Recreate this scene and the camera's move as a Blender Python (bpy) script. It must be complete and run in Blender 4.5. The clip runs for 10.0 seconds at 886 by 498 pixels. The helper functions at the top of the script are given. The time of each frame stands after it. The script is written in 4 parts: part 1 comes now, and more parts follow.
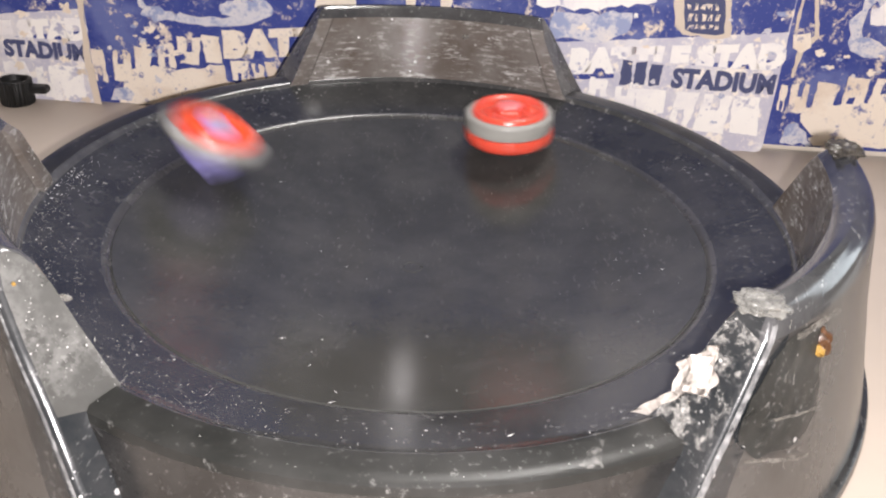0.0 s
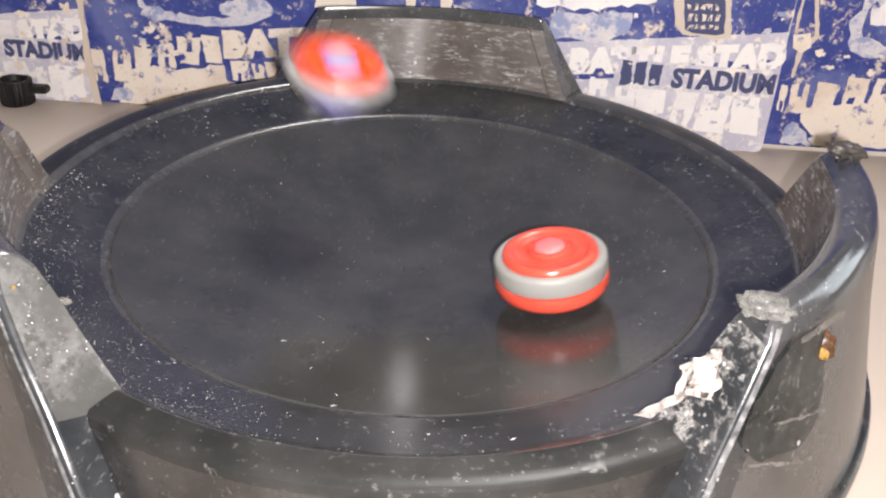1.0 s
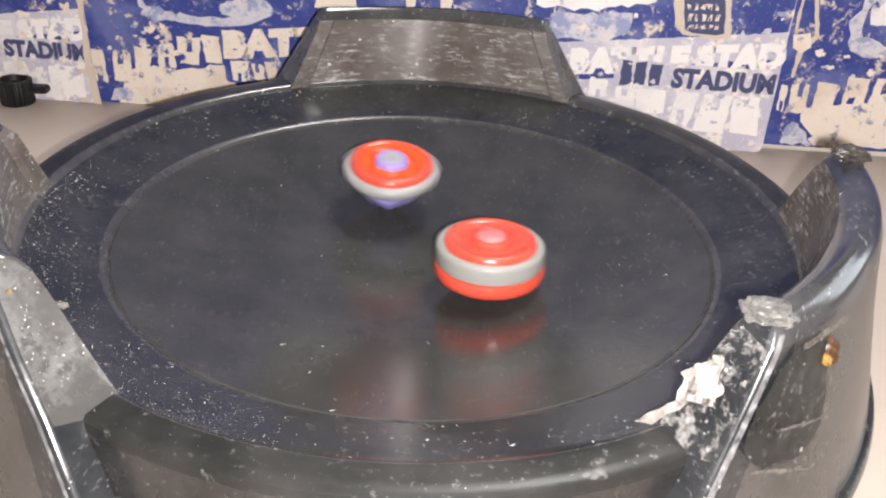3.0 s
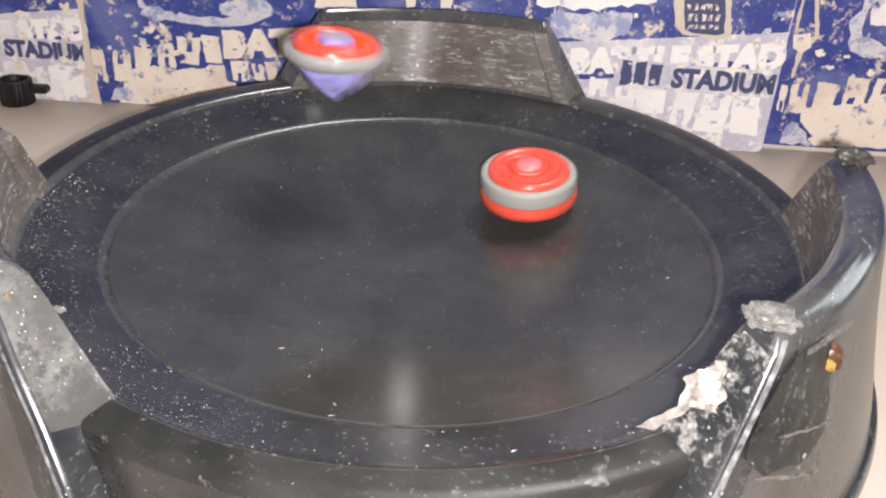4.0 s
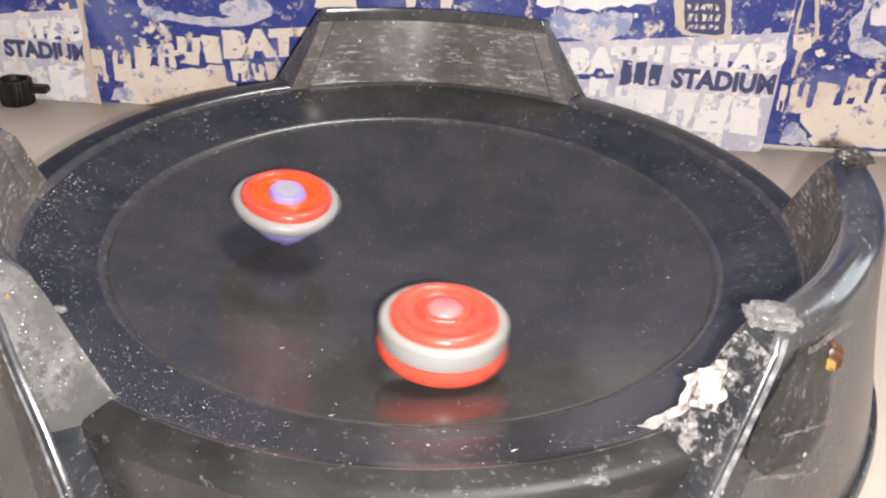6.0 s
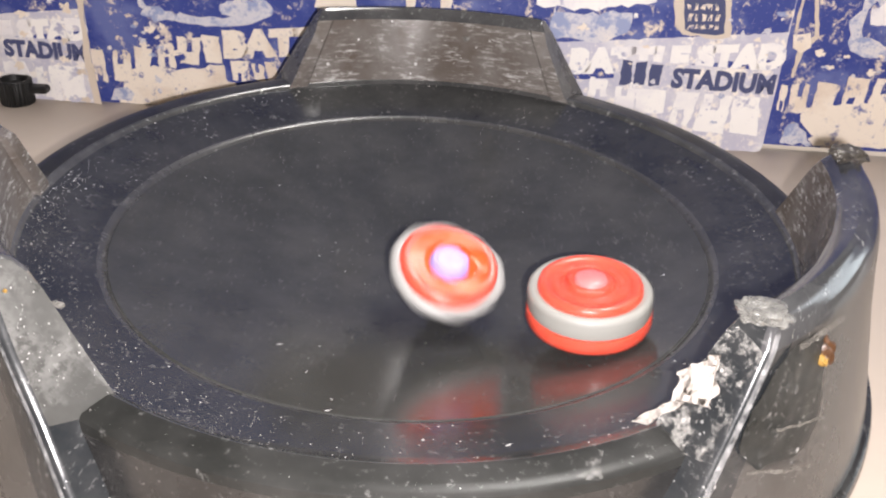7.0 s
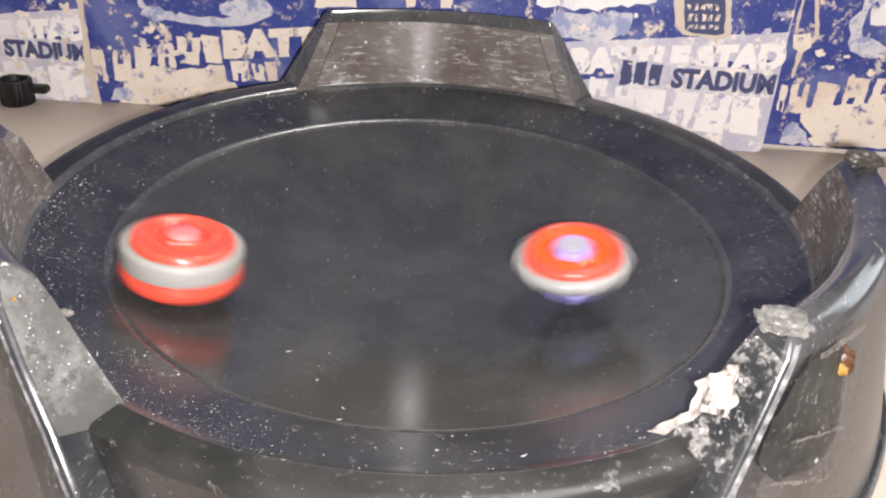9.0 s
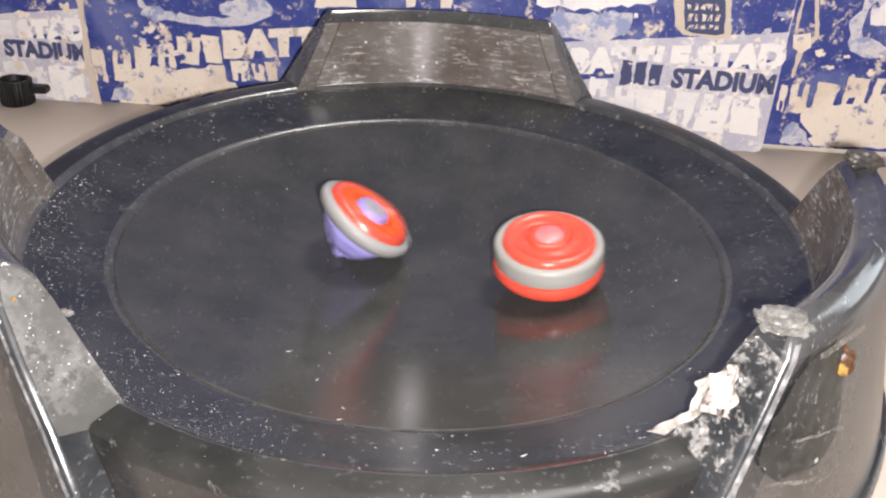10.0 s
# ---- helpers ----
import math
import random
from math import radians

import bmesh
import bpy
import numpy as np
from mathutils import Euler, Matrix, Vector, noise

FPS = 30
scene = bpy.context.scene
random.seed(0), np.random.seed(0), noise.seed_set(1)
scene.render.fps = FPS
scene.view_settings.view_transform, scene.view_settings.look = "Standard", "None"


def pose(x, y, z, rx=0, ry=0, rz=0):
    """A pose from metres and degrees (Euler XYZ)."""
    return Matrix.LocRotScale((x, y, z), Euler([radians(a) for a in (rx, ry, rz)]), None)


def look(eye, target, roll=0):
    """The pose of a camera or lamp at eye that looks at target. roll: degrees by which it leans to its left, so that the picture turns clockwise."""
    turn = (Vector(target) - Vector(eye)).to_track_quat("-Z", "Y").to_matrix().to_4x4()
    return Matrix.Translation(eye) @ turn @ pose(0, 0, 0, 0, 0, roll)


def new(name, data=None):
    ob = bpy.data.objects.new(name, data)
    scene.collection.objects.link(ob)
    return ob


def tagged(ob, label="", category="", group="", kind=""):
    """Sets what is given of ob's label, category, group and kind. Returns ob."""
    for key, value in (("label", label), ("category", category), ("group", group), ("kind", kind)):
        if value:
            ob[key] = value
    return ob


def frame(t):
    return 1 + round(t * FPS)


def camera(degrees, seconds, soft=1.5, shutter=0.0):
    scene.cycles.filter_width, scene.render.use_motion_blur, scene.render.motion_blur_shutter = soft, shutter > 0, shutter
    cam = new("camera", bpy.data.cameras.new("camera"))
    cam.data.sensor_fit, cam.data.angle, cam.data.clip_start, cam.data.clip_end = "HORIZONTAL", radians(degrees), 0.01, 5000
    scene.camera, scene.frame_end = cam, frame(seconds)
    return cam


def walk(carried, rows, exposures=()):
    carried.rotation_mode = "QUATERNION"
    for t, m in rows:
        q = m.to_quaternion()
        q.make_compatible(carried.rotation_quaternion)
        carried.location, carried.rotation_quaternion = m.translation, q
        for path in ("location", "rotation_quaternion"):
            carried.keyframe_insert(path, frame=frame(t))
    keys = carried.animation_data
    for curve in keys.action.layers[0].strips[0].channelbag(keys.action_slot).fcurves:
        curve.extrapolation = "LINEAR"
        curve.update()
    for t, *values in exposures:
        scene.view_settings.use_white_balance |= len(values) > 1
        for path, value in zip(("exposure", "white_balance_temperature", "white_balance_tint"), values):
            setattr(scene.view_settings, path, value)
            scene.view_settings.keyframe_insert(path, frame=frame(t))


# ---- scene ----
cam = camera(52.85, 10.0, soft=2.2, shutter=0.6)
EYE = (0.0135, -0.3561, 0.1912)
AIM = look(EYE, (0.0135, 0.5124, -0.3043), 2.94)
walk(cam, [(0, AIM), (10, AIM)])

# ---- light ----
world = bpy.data.worlds.new("room_light")
world.use_nodes = True
scene.world = world
bg = world.node_tree.nodes["Background"]
bg.inputs[0].default_value = (0.9, 0.93, 1.0, 1)
bg.inputs[1].default_value = 0.15
scene.view_settings.exposure = 0.63


def lamp(name, kind, eye, target, energy, color, **size):
    data = bpy.data.lights.new(name, kind)
    data.energy, data.color = energy, color
    if kind == "AREA":
        data.shape, data.size, data.size_y = "RECTANGLE", size["w"], size["h"]
    else:
        data.shadow_soft_size = size["r"]
    ob = new(name, data)
    ob.matrix_world = look(eye, target)
    return ob


# the phone's light beside its lens and the ceiling lamp of the room
lamp("phone_light", "SPOT", (0.030, -0.362, 0.186), (0.0, 0.0, 0.0), 8.5, (1.0, 0.938, 0.94), r=0.004).data.spot_size = radians(150)
lamp("ceiling_lamp", "AREA", (0.38, 0.40, 1.55), (0.38, 0.39, 0.0), 15.0, (1.0, 0.96, 0.93), w=0.45, h=0.45)

# cool light of an unseen window, added for the bluish glints on the rail
lamp("unseen_window_light", "AREA", (2.15, 0.90, 0.65), (0.0, 0.90, 0.65), 11.0, (0.88, 0.95, 1.0), w=1.18, h=1.18)

# ---- materials ----
def material(name):
    m = bpy.data.materials.new(name)
    m.use_nodes = True
    nt = m.node_tree
    return m, nt, nt.nodes["Principled BSDF"]


def node(nt, kind, **values):
    n = nt.nodes.new(kind)
    for key, value in values.items():
        n.inputs[key].default_value = value
    return n


def coords(nt):
    return nt.nodes.new("ShaderNodeTexCoord").outputs["Object"]


def noise_of(nt, scale, detail=4.0, rough=0.6, stretch=None):
    n = node(nt, "ShaderNodeTexNoise", Scale=scale, Detail=detail, Roughness=rough)
    if stretch:
        mp = node(nt, "ShaderNodeMapping", Scale=stretch)
        nt.links.new(coords(nt), mp.inputs[0])
        nt.links.new(mp.outputs[0], n.inputs["Vector"])
    else:
        nt.links.new(coords(nt), n.inputs["Vector"])
    return n.outputs[0]


def span(nt, value, a, b, lo=0.0, hi=1.0):
    n = node(nt, "ShaderNodeMapRange")
    for i, v in enumerate((a, b, lo, hi)):
        n.inputs[i + 1].default_value = v
    nt.links.new(value, n.inputs[0])
    return n.outputs[0]


def times(nt, a, b, op="MULTIPLY"):
    n = nt.nodes.new("ShaderNodeMath")
    n.operation = op
    n.use_clamp = True
    for i, v in enumerate((a, b)):
        if isinstance(v, float):
            n.inputs[i].default_value = v
        else:
            nt.links.new(v, n.inputs[i])
    return n.outputs[0]


def blend(nt, fac, a, b):
    n = nt.nodes.new("ShaderNodeMix")
    n.data_type = "RGBA"
    nt.links.new(fac, n.inputs[0])
    for i, v in ((6, a), (7, b)):
        if isinstance(v, tuple):
            n.inputs[i].default_value = (*v, 1)
        else:
            nt.links.new(v, n.inputs[i])
    return n.outputs[2]


def bump(nt, bsdf, height, strength, distance):
    n = node(nt, "ShaderNodeBump", Strength=strength, Distance=distance)
    nt.links.new(height, n.inputs["Height"])
    nt.links.new(n.outputs[0], bsdf.inputs["Normal"])


def plastic(name, base, dust, scuff, specks, rough, streak=(1.0, 0.3, 1.0), brushed=0.0, level=0.58):
    """Worn black plastic: dust film, fine scratches, knocked white specks."""
    m, nt, b = material(name)
    film = span(nt, noise_of(nt, 24, 6, 0.65), 0.38, 0.72)
    scratch = span(nt, noise_of(nt, 520, 4, 0.7, streak), level, level + 0.14)
    patchy = span(nt, noise_of(nt, 60, 4, 0.65), 0.42, 0.66)
    spots = None
    for scale, size, level in specks:
        vor = node(nt, "ShaderNodeTexVoronoi", Scale=scale)
        nt.links.new(coords(nt), vor.inputs["Vector"])
        grain = nt.nodes.new("ShaderNodeSeparateColor")
        nt.links.new(vor.outputs["Color"], grain.inputs[0])
        reach = times(nt, times(nt, grain.outputs[0], grain.outputs[0]), size * 1.7)
        near = nt.nodes.new("ShaderNodeMath")
        near.operation = "LESS_THAN"
        nt.links.new(vor.outputs["Distance"], near.inputs[0])
        nt.links.new(reach, near.inputs[1])
        dots = times(nt, times(nt, near.outputs[0], span(nt, grain.outputs[1], 0.0, 1.0, 0.25, 1.0)), span(nt, noise_of(nt, 15, 4, 0.7), level, level + 0.08))
        spots = dots if spots is None else times(nt, spots, dots, "MAXIMUM")
    dusty = blend(nt, times(nt, film, dust), base, (0.30, 0.29, 0.28))
    worn = blend(nt, times(nt, times(nt, scratch, patchy), scuff), dusty, (0.60, 0.59, 0.57))
    nt.links.new(blend(nt, spots, worn, (0.80, 0.79, 0.77)), b.inputs["Base Color"])
    nt.links.new(span(nt, film, 0, 1, rough - 0.03, rough + 0.08), b.inputs["Roughness"])
    b.inputs["Specular IOR Level"].default_value = 0.5 + 0.3 * brushed
    b.inputs["Anisotropic"].default_value, b.inputs["Anisotropic Rotation"].default_value = brushed, 0.25
    bump(nt, b, noise_of(nt, 380, 5, 0.7), 0.10, 0.0004)
    return m


BOWL = plastic("bowl_plastic", (0.034, 0.0345, 0.0325), 0.07, 0.10, ((70.0, 0.030, 0.50), (140.0, 0.045, 0.55), (300.0, 0.07, 0.56)), 0.115)
BOWL.node_tree.nodes["Principled BSDF"].inputs["Specular IOR Level"].default_value = 0.42
RIDGE = plastic("worn_ridge_plastic", (0.038, 0.038, 0.039), 0.08, 0.35, ((200.0, 0.08, 0.54),), 0.26)
RIDGE.node_tree.nodes["Principled BSDF"].inputs["Specular IOR Level"].default_value = 0.55
SLOPE = plastic("slope_plastic", (0.0205, 0.0215, 0.0225), 0.08, 0.25, ((120.0, 0.055, 0.52), (250.0, 0.10, 0.53), (420.0, 0.15, 0.52)), 0.15, (0.6, 0.6, 0.6))
SLOPE.node_tree.nodes["Principled BSDF"].inputs["Specular IOR Level"].default_value = 0.50
RIM = plastic("rim_plastic", (0.014, 0.0145, 0.0135), 0.08, 0.40, ((170.0, 0.045, 0.54), (300.0, 0.05, 0.52)), 0.32, (0.6, 0.6, 0.6))
LIP = plastic("worn_lip_plastic", (0.034, 0.035, 0.036), 0.20, 0.60, ((170.0, 0.05, 0.52), (300.0, 0.06, 0.50)), 0.18, (0.6, 0.6, 0.6))
LIP.node_tree.nodes["Principled BSDF"].inputs["Specular IOR Level"].default_value = 0.6
RIM.node_tree.nodes["Principled BSDF"].inputs["Specular IOR Level"].default_value = 0.30
INNER = plastic("scratched_plastic", (0.104, 0.086, 0.074), 0.46, 0.70, ((120.0, 0.10, 0.46), (260.0, 0.12, 0.45)), 0.20, (0.22, 0.22, 1.0), 0.85, 0.50)
INNER.node_tree.nodes["Principled BSDF"].inputs["Specular IOR Level"].default_value = 0.32
RAIL = plastic("rail_plastic", (0.030, 0.031, 0.034), 0.22, 0.50, ((150.0, 0.06, 0.52), (320.0, 0.08, 0.50)), 0.13)
RAIL.node_tree.nodes["Principled BSDF"].inputs["Specular IOR Level"].default_value = 0.8
# base grey covers both dust and the table mirrored in black plastic
OUTER = plastic("outer_plastic", (0.046, 0.043, 0.040), 0.14, 0.04, ((90.0, 0.05, 0.60),), 0.24)
SKIRT = plastic("skirt_plastic", (0.014, 0.014, 0.014), 0.10, 0.35, ((120.0, 0.06, 0.55),), 0.22)


def toy(name, color, rough, clear=0.0, mottled=0.12, glow_through=0.0):
    """Moulded toy plastic with slight streaks and handling dirt."""
    m, nt, b = material(name)
    dark = tuple(c * (1 - mottled * 2) for c in color)
    nt.links.new(blend(nt, span(nt, noise_of(nt, 140, 4), 0.35, 0.7), color, dark), b.inputs["Base Color"])
    nt.links.new(span(nt, noise_of(nt, 320, 3), 0.3, 0.7, rough - 0.05, rough + 0.1), b.inputs["Roughness"])
    b.inputs["Coat Weight"].default_value = clear
    b.inputs["Subsurface Weight"].default_value = glow_through
    b.inputs["Subsurface Radius"].default_value = (0.009, 0.0025, 0.0015)
    b.inputs["Subsurface Scale"].default_value = 1.0
    bump(nt, b, noise_of(nt, 420, 3), 0.25, 0.0006)
    return m


RED = toy("red_plastic", (0.76, 0.092, 0.056), 0.24, 0.15, 0.12, 0.4)
ORANGE = toy("orange_red_plastic", (0.92, 0.105, 0.024), 0.22, 0.12, 0.12, 0.3)
ORANGE.node_tree.nodes["Principled BSDF"].inputs["Specular IOR Level"].default_value = 0.3
PINK = toy("pink_plastic", (0.85, 0.20, 0.20), 0.3)
BAND = toy("pale_grey_rubber", (0.325, 0.32, 0.295), 0.45)
STEEL = toy("pale_grey_plastic", (0.34, 0.335, 0.325), 0.34, 0.1)
LILAC = toy("lilac_plastic", (0.38, 0.345, 0.76), 0.34, 0.1)
CHIP = toy("lilac_grey_chip", (0.36, 0.345, 0.40), 0.5)
VIOLET = toy("violet_chip_ring", (0.34, 0.27, 0.60), 0.45)
BLACK = toy("black_cap_plastic", (0.008, 0.008, 0.008), 0.5)


def tape_material(name, opacity, color, reach, relief=0.5, rough=0.3):
    m, nt, b = material(name)
    nt.links.new(blend(nt, noise_of(nt, 180, 5), color, tuple(c * 0.65 for c in color)), b.inputs["Base Color"])
    b.inputs["Roughness"].default_value = rough
    nt.links.new(span(nt, noise_of(nt, 210, 7, 0.75), reach[0], reach[1], opacity[0], opacity[1]), b.inputs["Alpha"])
    bump(nt, b, noise_of(nt, 230, 5), relief, 0.001)
    return m


CRACK = tape_material("whitened_crack", (0.0, 0.42), (0.56, 0.55, 0.52), (0.48, 0.66))
# pale film for rubbed plastic and the edge's highlight together
RUB_GLINT = tape_material("rubbed_edge_glint", (0.0, 0.50), (0.58, 0.58, 0.58), (0.36, 0.66), 0.12, 0.55)
TAPE = tape_material("clear_tape", (0.0, 0.55), (0.72, 0.70, 0.66), (0.50, 0.68))
SHEER = tape_material("sheer_tape", (0.0, 0.40), (0.62, 0.62, 0.60), (0.58, 0.72))
CRUMPLE = tape_material("crumpled_tape", (0.70, 1.0), (0.47, 0.43, 0.39), (0.36, 0.6))
WAD = tape_material("tape_wad", (0.25, 0.85), (0.22, 0.21, 0.19), (0.40, 0.64))
BROWN_WAD = tape_material("brown_tape_wad", (0.6, 1.0), (0.075, 0.066, 0.055), (0.40, 0.64))
PALE_WAD = tape_material("pale_tape_wad", (0.35, 0.9), (0.25, 0.245, 0.225), (0.40, 0.64))
GLOSS = plastic("taped_plastic", (0.013, 0.015, 0.017), 0.10, 0.5, ((150.0, 0.09, 0.50), (320.0, 0.12, 0.50)), 0.20)
CLOUDED = plastic("clouded_end_plastic", (0.050, 0.050, 0.047), 0.14, 0.13, ((420.0, 0.09, 0.42), (800.0, 0.13, 0.40)), 0.26, (0.5, 0.5, 0.5), 0.0, 0.40)
MATTE = plastic("matt_black_tape", (0.011, 0.013, 0.0125), 0.12, 0.6, ((150.0, 0.10, 0.46), (320.0, 0.13, 0.46)), 0.30)
MATTE.node_tree.nodes["Principled BSDF"].inputs["Specular IOR Level"].default_value = 0.22
YELLOW = toy("yellow_plastic", (0.30, 0.18, 0.04), 0.4)
AMBER = toy("amber_plastic", (0.075, 0.032, 0.012), 0.4)


def laminate():
    m, nt, b = material("table_laminate")
    c = blend(nt, span(nt, noise_of(nt, 9, 5), 0.35, 0.7), (0.45, 0.38, 0.32), (0.40, 0.335, 0.28))
    nt.links.new(blend(nt, span(nt, noise_of(nt, 160, 5, 0.7), 0.62, 0.75, 0.0, 0.35), c, (0.38, 0.34, 0.30)), b.inputs["Base Color"])
    b.inputs["Roughness"].default_value = 0.42
    bump(nt, b, noise_of(nt, 700, 3), 0.08, 0.0003)
    return m


def print_card(name, ink, bare, wear, cloud=None):
    """Printed card with ink rubbed off in ragged patches."""
    m, nt, b = material(name)
    tone = ink if cloud is None else blend(nt, span(nt, noise_of(nt, 26, 5, 0.6), 0.48, 0.62), ink, cloud)
    rub = span(nt, noise_of(nt, 70, 9, 0.72), wear, wear + 0.06)
    fine = span(nt, noise_of(nt, 420, 7, 0.8), wear + 0.03, wear + 0.12)
    nt.links.new(blend(nt, times(nt, rub, fine, "MAXIMUM"), tone, bare), b.inputs["Base Color"])
    b.inputs["Roughness"].default_value = 0.5
    bump(nt, b, noise_of(nt, 90, 6, 0.7), 0.25, 0.0012)
    return m


BARE = (0.74, 0.63, 0.53)
BLUE = print_card("blue_print", (0.030, 0.050, 0.25), BARE, 0.555, (0.115, 0.140, 0.35))
PALE = print_card("pale_print", (0.53, 0.51, 0.60), (0.88, 0.81, 0.74), 0.520, (0.70, 0.67, 0.69))
CREAM = print_card("cream_print", (0.84, 0.74, 0.63), (0.24, 0.23, 0.36), 0.565, (0.75, 0.63, 0.51))
WHITE = print_card("white_print", (0.90, 0.86, 0.82), (0.44, 0.43, 0.55), 0.57, (0.80, 0.76, 0.77))
NAVY = print_card("navy_print", (0.06, 0.07, 0.16), (0.55, 0.50, 0.50), 0.62)
RUBBED = print_card("rubbed_print", (0.84, 0.74, 0.63), (0.16, 0.17, 0.36), 0.56, (0.72, 0.60, 0.49))
CLOUD = print_card("cloud_print", (0.62, 0.60, 0.64), (0.30, 0.34, 0.52), 0.50, (0.76, 0.70, 0.66))
TAN = print_card("torn_card", (0.66, 0.56, 0.46), (0.48, 0.38, 0.29), 0.58)
SHAVING = toy("white_shavings", (0.50, 0.49, 0.48), 0.7)
TABLE = laminate()


def paint(name, color):
    m, nt, b = material(name)
    nt.links.new(blend(nt, noise_of(nt, 3, 5), color, tuple(c * 0.9 for c in color)), b.inputs["Base Color"])
    b.inputs["Roughness"].default_value = 0.8
    bump(nt, b, noise_of(nt, 200, 3), 0.1, 0.001)
    return m


PAINT = paint("wall_paint", (0.70, 0.67, 0.63))


# ---- mesh helpers ----
def part(name, bm, mat, parent=None, label="", smooth=True):
    bmesh.ops.recalc_face_normals(bm, faces=bm.faces)
    me = bpy.data.meshes.new(name)
    for f in bm.faces:
        f.smooth = smooth
    bm.to_mesh(me)
    bm.free()
    me.materials.append(mat)
    if smooth:
        me.set_sharp_from_angle(angle=radians(38))
    ob = new(name, me)
    ob.parent = parent
    if label:
        ob["label"] = label
    return ob


def box(x0, x1, y0, y1, z0, z1, bevel=0.0):
    bm = bmesh.new()
    bmesh.ops.create_cube(bm, size=1)
    for v in bm.verts:
        v.co = Vector((x0 if v.co.x < 0 else x1, y0 if v.co.y < 0 else y1, z0 if v.co.z < 0 else z1))
    if bevel:
        bmesh.ops.bevel(bm, geom=list(bm.edges), offset=bevel, segments=2, affect="EDGES")
    return bm


def revolve(profile, n=160, bm=None, ripple=None):
    """Turns (radius, height) pairs about z; radius 0 closes the end."""
    bm = bm or bmesh.new()
    rings = []
    for r, z in profile:
        if r <= 1e-6:
            rings.append([bm.verts.new((0, 0, z))])
        else:
            ring = []
            for i in range(n):
                a = 2 * math.pi * i / n
                k = r + (ripple(a, r, z) if ripple else 0)
                ring.append(bm.verts.new((k * math.cos(a), k * math.sin(a), z)))
            rings.append(ring)
    for lo, hi in zip(rings, rings[1:]):
        for i in range(n):
            j = (i + 1) % n
            q = [lo[i % len(lo)], lo[j % len(lo)], hi[j % len(hi)], hi[i % len(hi)]]
            q = list(dict.fromkeys(q))
            if len(q) > 2:
                bm.faces.new(q)
    return bm


def polar(r, deg, z):
    return Vector((r * math.cos(radians(deg)), r * math.sin(radians(deg)), z))


# ---- the room and the table ----
TOP = -0.035


def opened(x0, x1, ys, zs):
    """A wall or frame from ys[0] to ys[3] and zs[0] to zs[3], with an opening between the inner pairs."""
    bm = bmesh.new()
    for y0, y1, z0, z1 in ((ys[0], ys[1], zs[0], zs[3]), (ys[2], ys[3], zs[0], zs[3]), (ys[1], ys[2], zs[0], zs[1]), (ys[1], ys[2], zs[2], zs[3])):
        for v in bmesh.ops.create_cube(bm, size=1)["verts"]:
            v.co = Vector((x0 if v.co.x < 0 else x1, y0 if v.co.y < 0 else y1, z0 if v.co.z < 0 else z1))
    return bm


def room():
    for name, b in (("floor", box(-2.2, 2.2, -2.2, 2.2, -0.85, -0.79)), ("ceiling", box(-2.2, 2.2, -2.2, 2.2, 1.65, 1.71)),
                    ("wall_north", box(-2.2, 2.2, 1.6, 1.7, -0.79, 1.65)), ("wall_south", box(-2.2, 2.2, -2.2, -2.1, -0.79, 1.65)),
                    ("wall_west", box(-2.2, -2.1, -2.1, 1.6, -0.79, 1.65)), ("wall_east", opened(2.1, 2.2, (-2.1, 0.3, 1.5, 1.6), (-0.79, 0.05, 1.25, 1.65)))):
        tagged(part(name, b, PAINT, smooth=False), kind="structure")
    # unseen window frame in wall_east's opening, added round the cool lamp
    tagged(part("unseen_window_1", opened(2.11, 2.19, (0.3, 0.34, 1.46, 1.5), (0.05, 0.09, 1.21, 1.25)), PAINT, smooth=False), kind="structure")


def table():
    t = tagged(new("table"), "pale beige laminate table under the stadium", "table")
    part("tabletop", box(-0.75, 0.75, -0.42, 0.48, TOP - 0.028, TOP, 0.003), TABLE, t)
    for x in (-0.68, 0.68):
        for y in (-0.36, 0.42):
            part("leg", box(x - 0.025, x + 0.025, y - 0.025, y + 0.025, -0.79, TOP - 0.028, 0.003), TABLE, t)


room()
table()

# ---- the stadium ----
R_RING, R_RIM, Z_RIM, DEEP = 0.1324, 0.1630, 0.0105, 0.0234


def bowl_height(r):
    if r < 0.1312:
        return DEEP * ((r / R_RING) ** 2 - 1)
    return 0.0002 + (r - 0.1312) / (R_RIM - 0.1312) * 0.0103


WALL_PROFILE = [(0.1632, 0.0080), (0.1640, 0.0150), (0.1656, 0.0300), (0.1668, 0.0430), (0.1674, 0.0478), (0.1694, 0.0515), (0.1728, 0.0536),
                (0.1766, 0.0526), (0.1796, 0.0494), (0.1812, 0.0448), (0.1832, 0.0320), (0.1862, 0.0150), (0.1895, 0.0000), (0.1930, -0.0160), (0.1960, -0.0302)]


def half_angle(z):
    return 30.0 - (z - Z_RIM) / 0.0415 * 8.0


def bulge(middle, s):
    """How far a wall's rolled top and outer face swell out, along its length."""
    if middle == 330:
        return 0.0012 + 0.0016 * min(max((s + 1.0) / 1.4, 0.0), 1.0)
    return 0.0024 * min(max((s + 0.4) / 1.2, 0.0), 1.0) if middle == 210 else 0.0


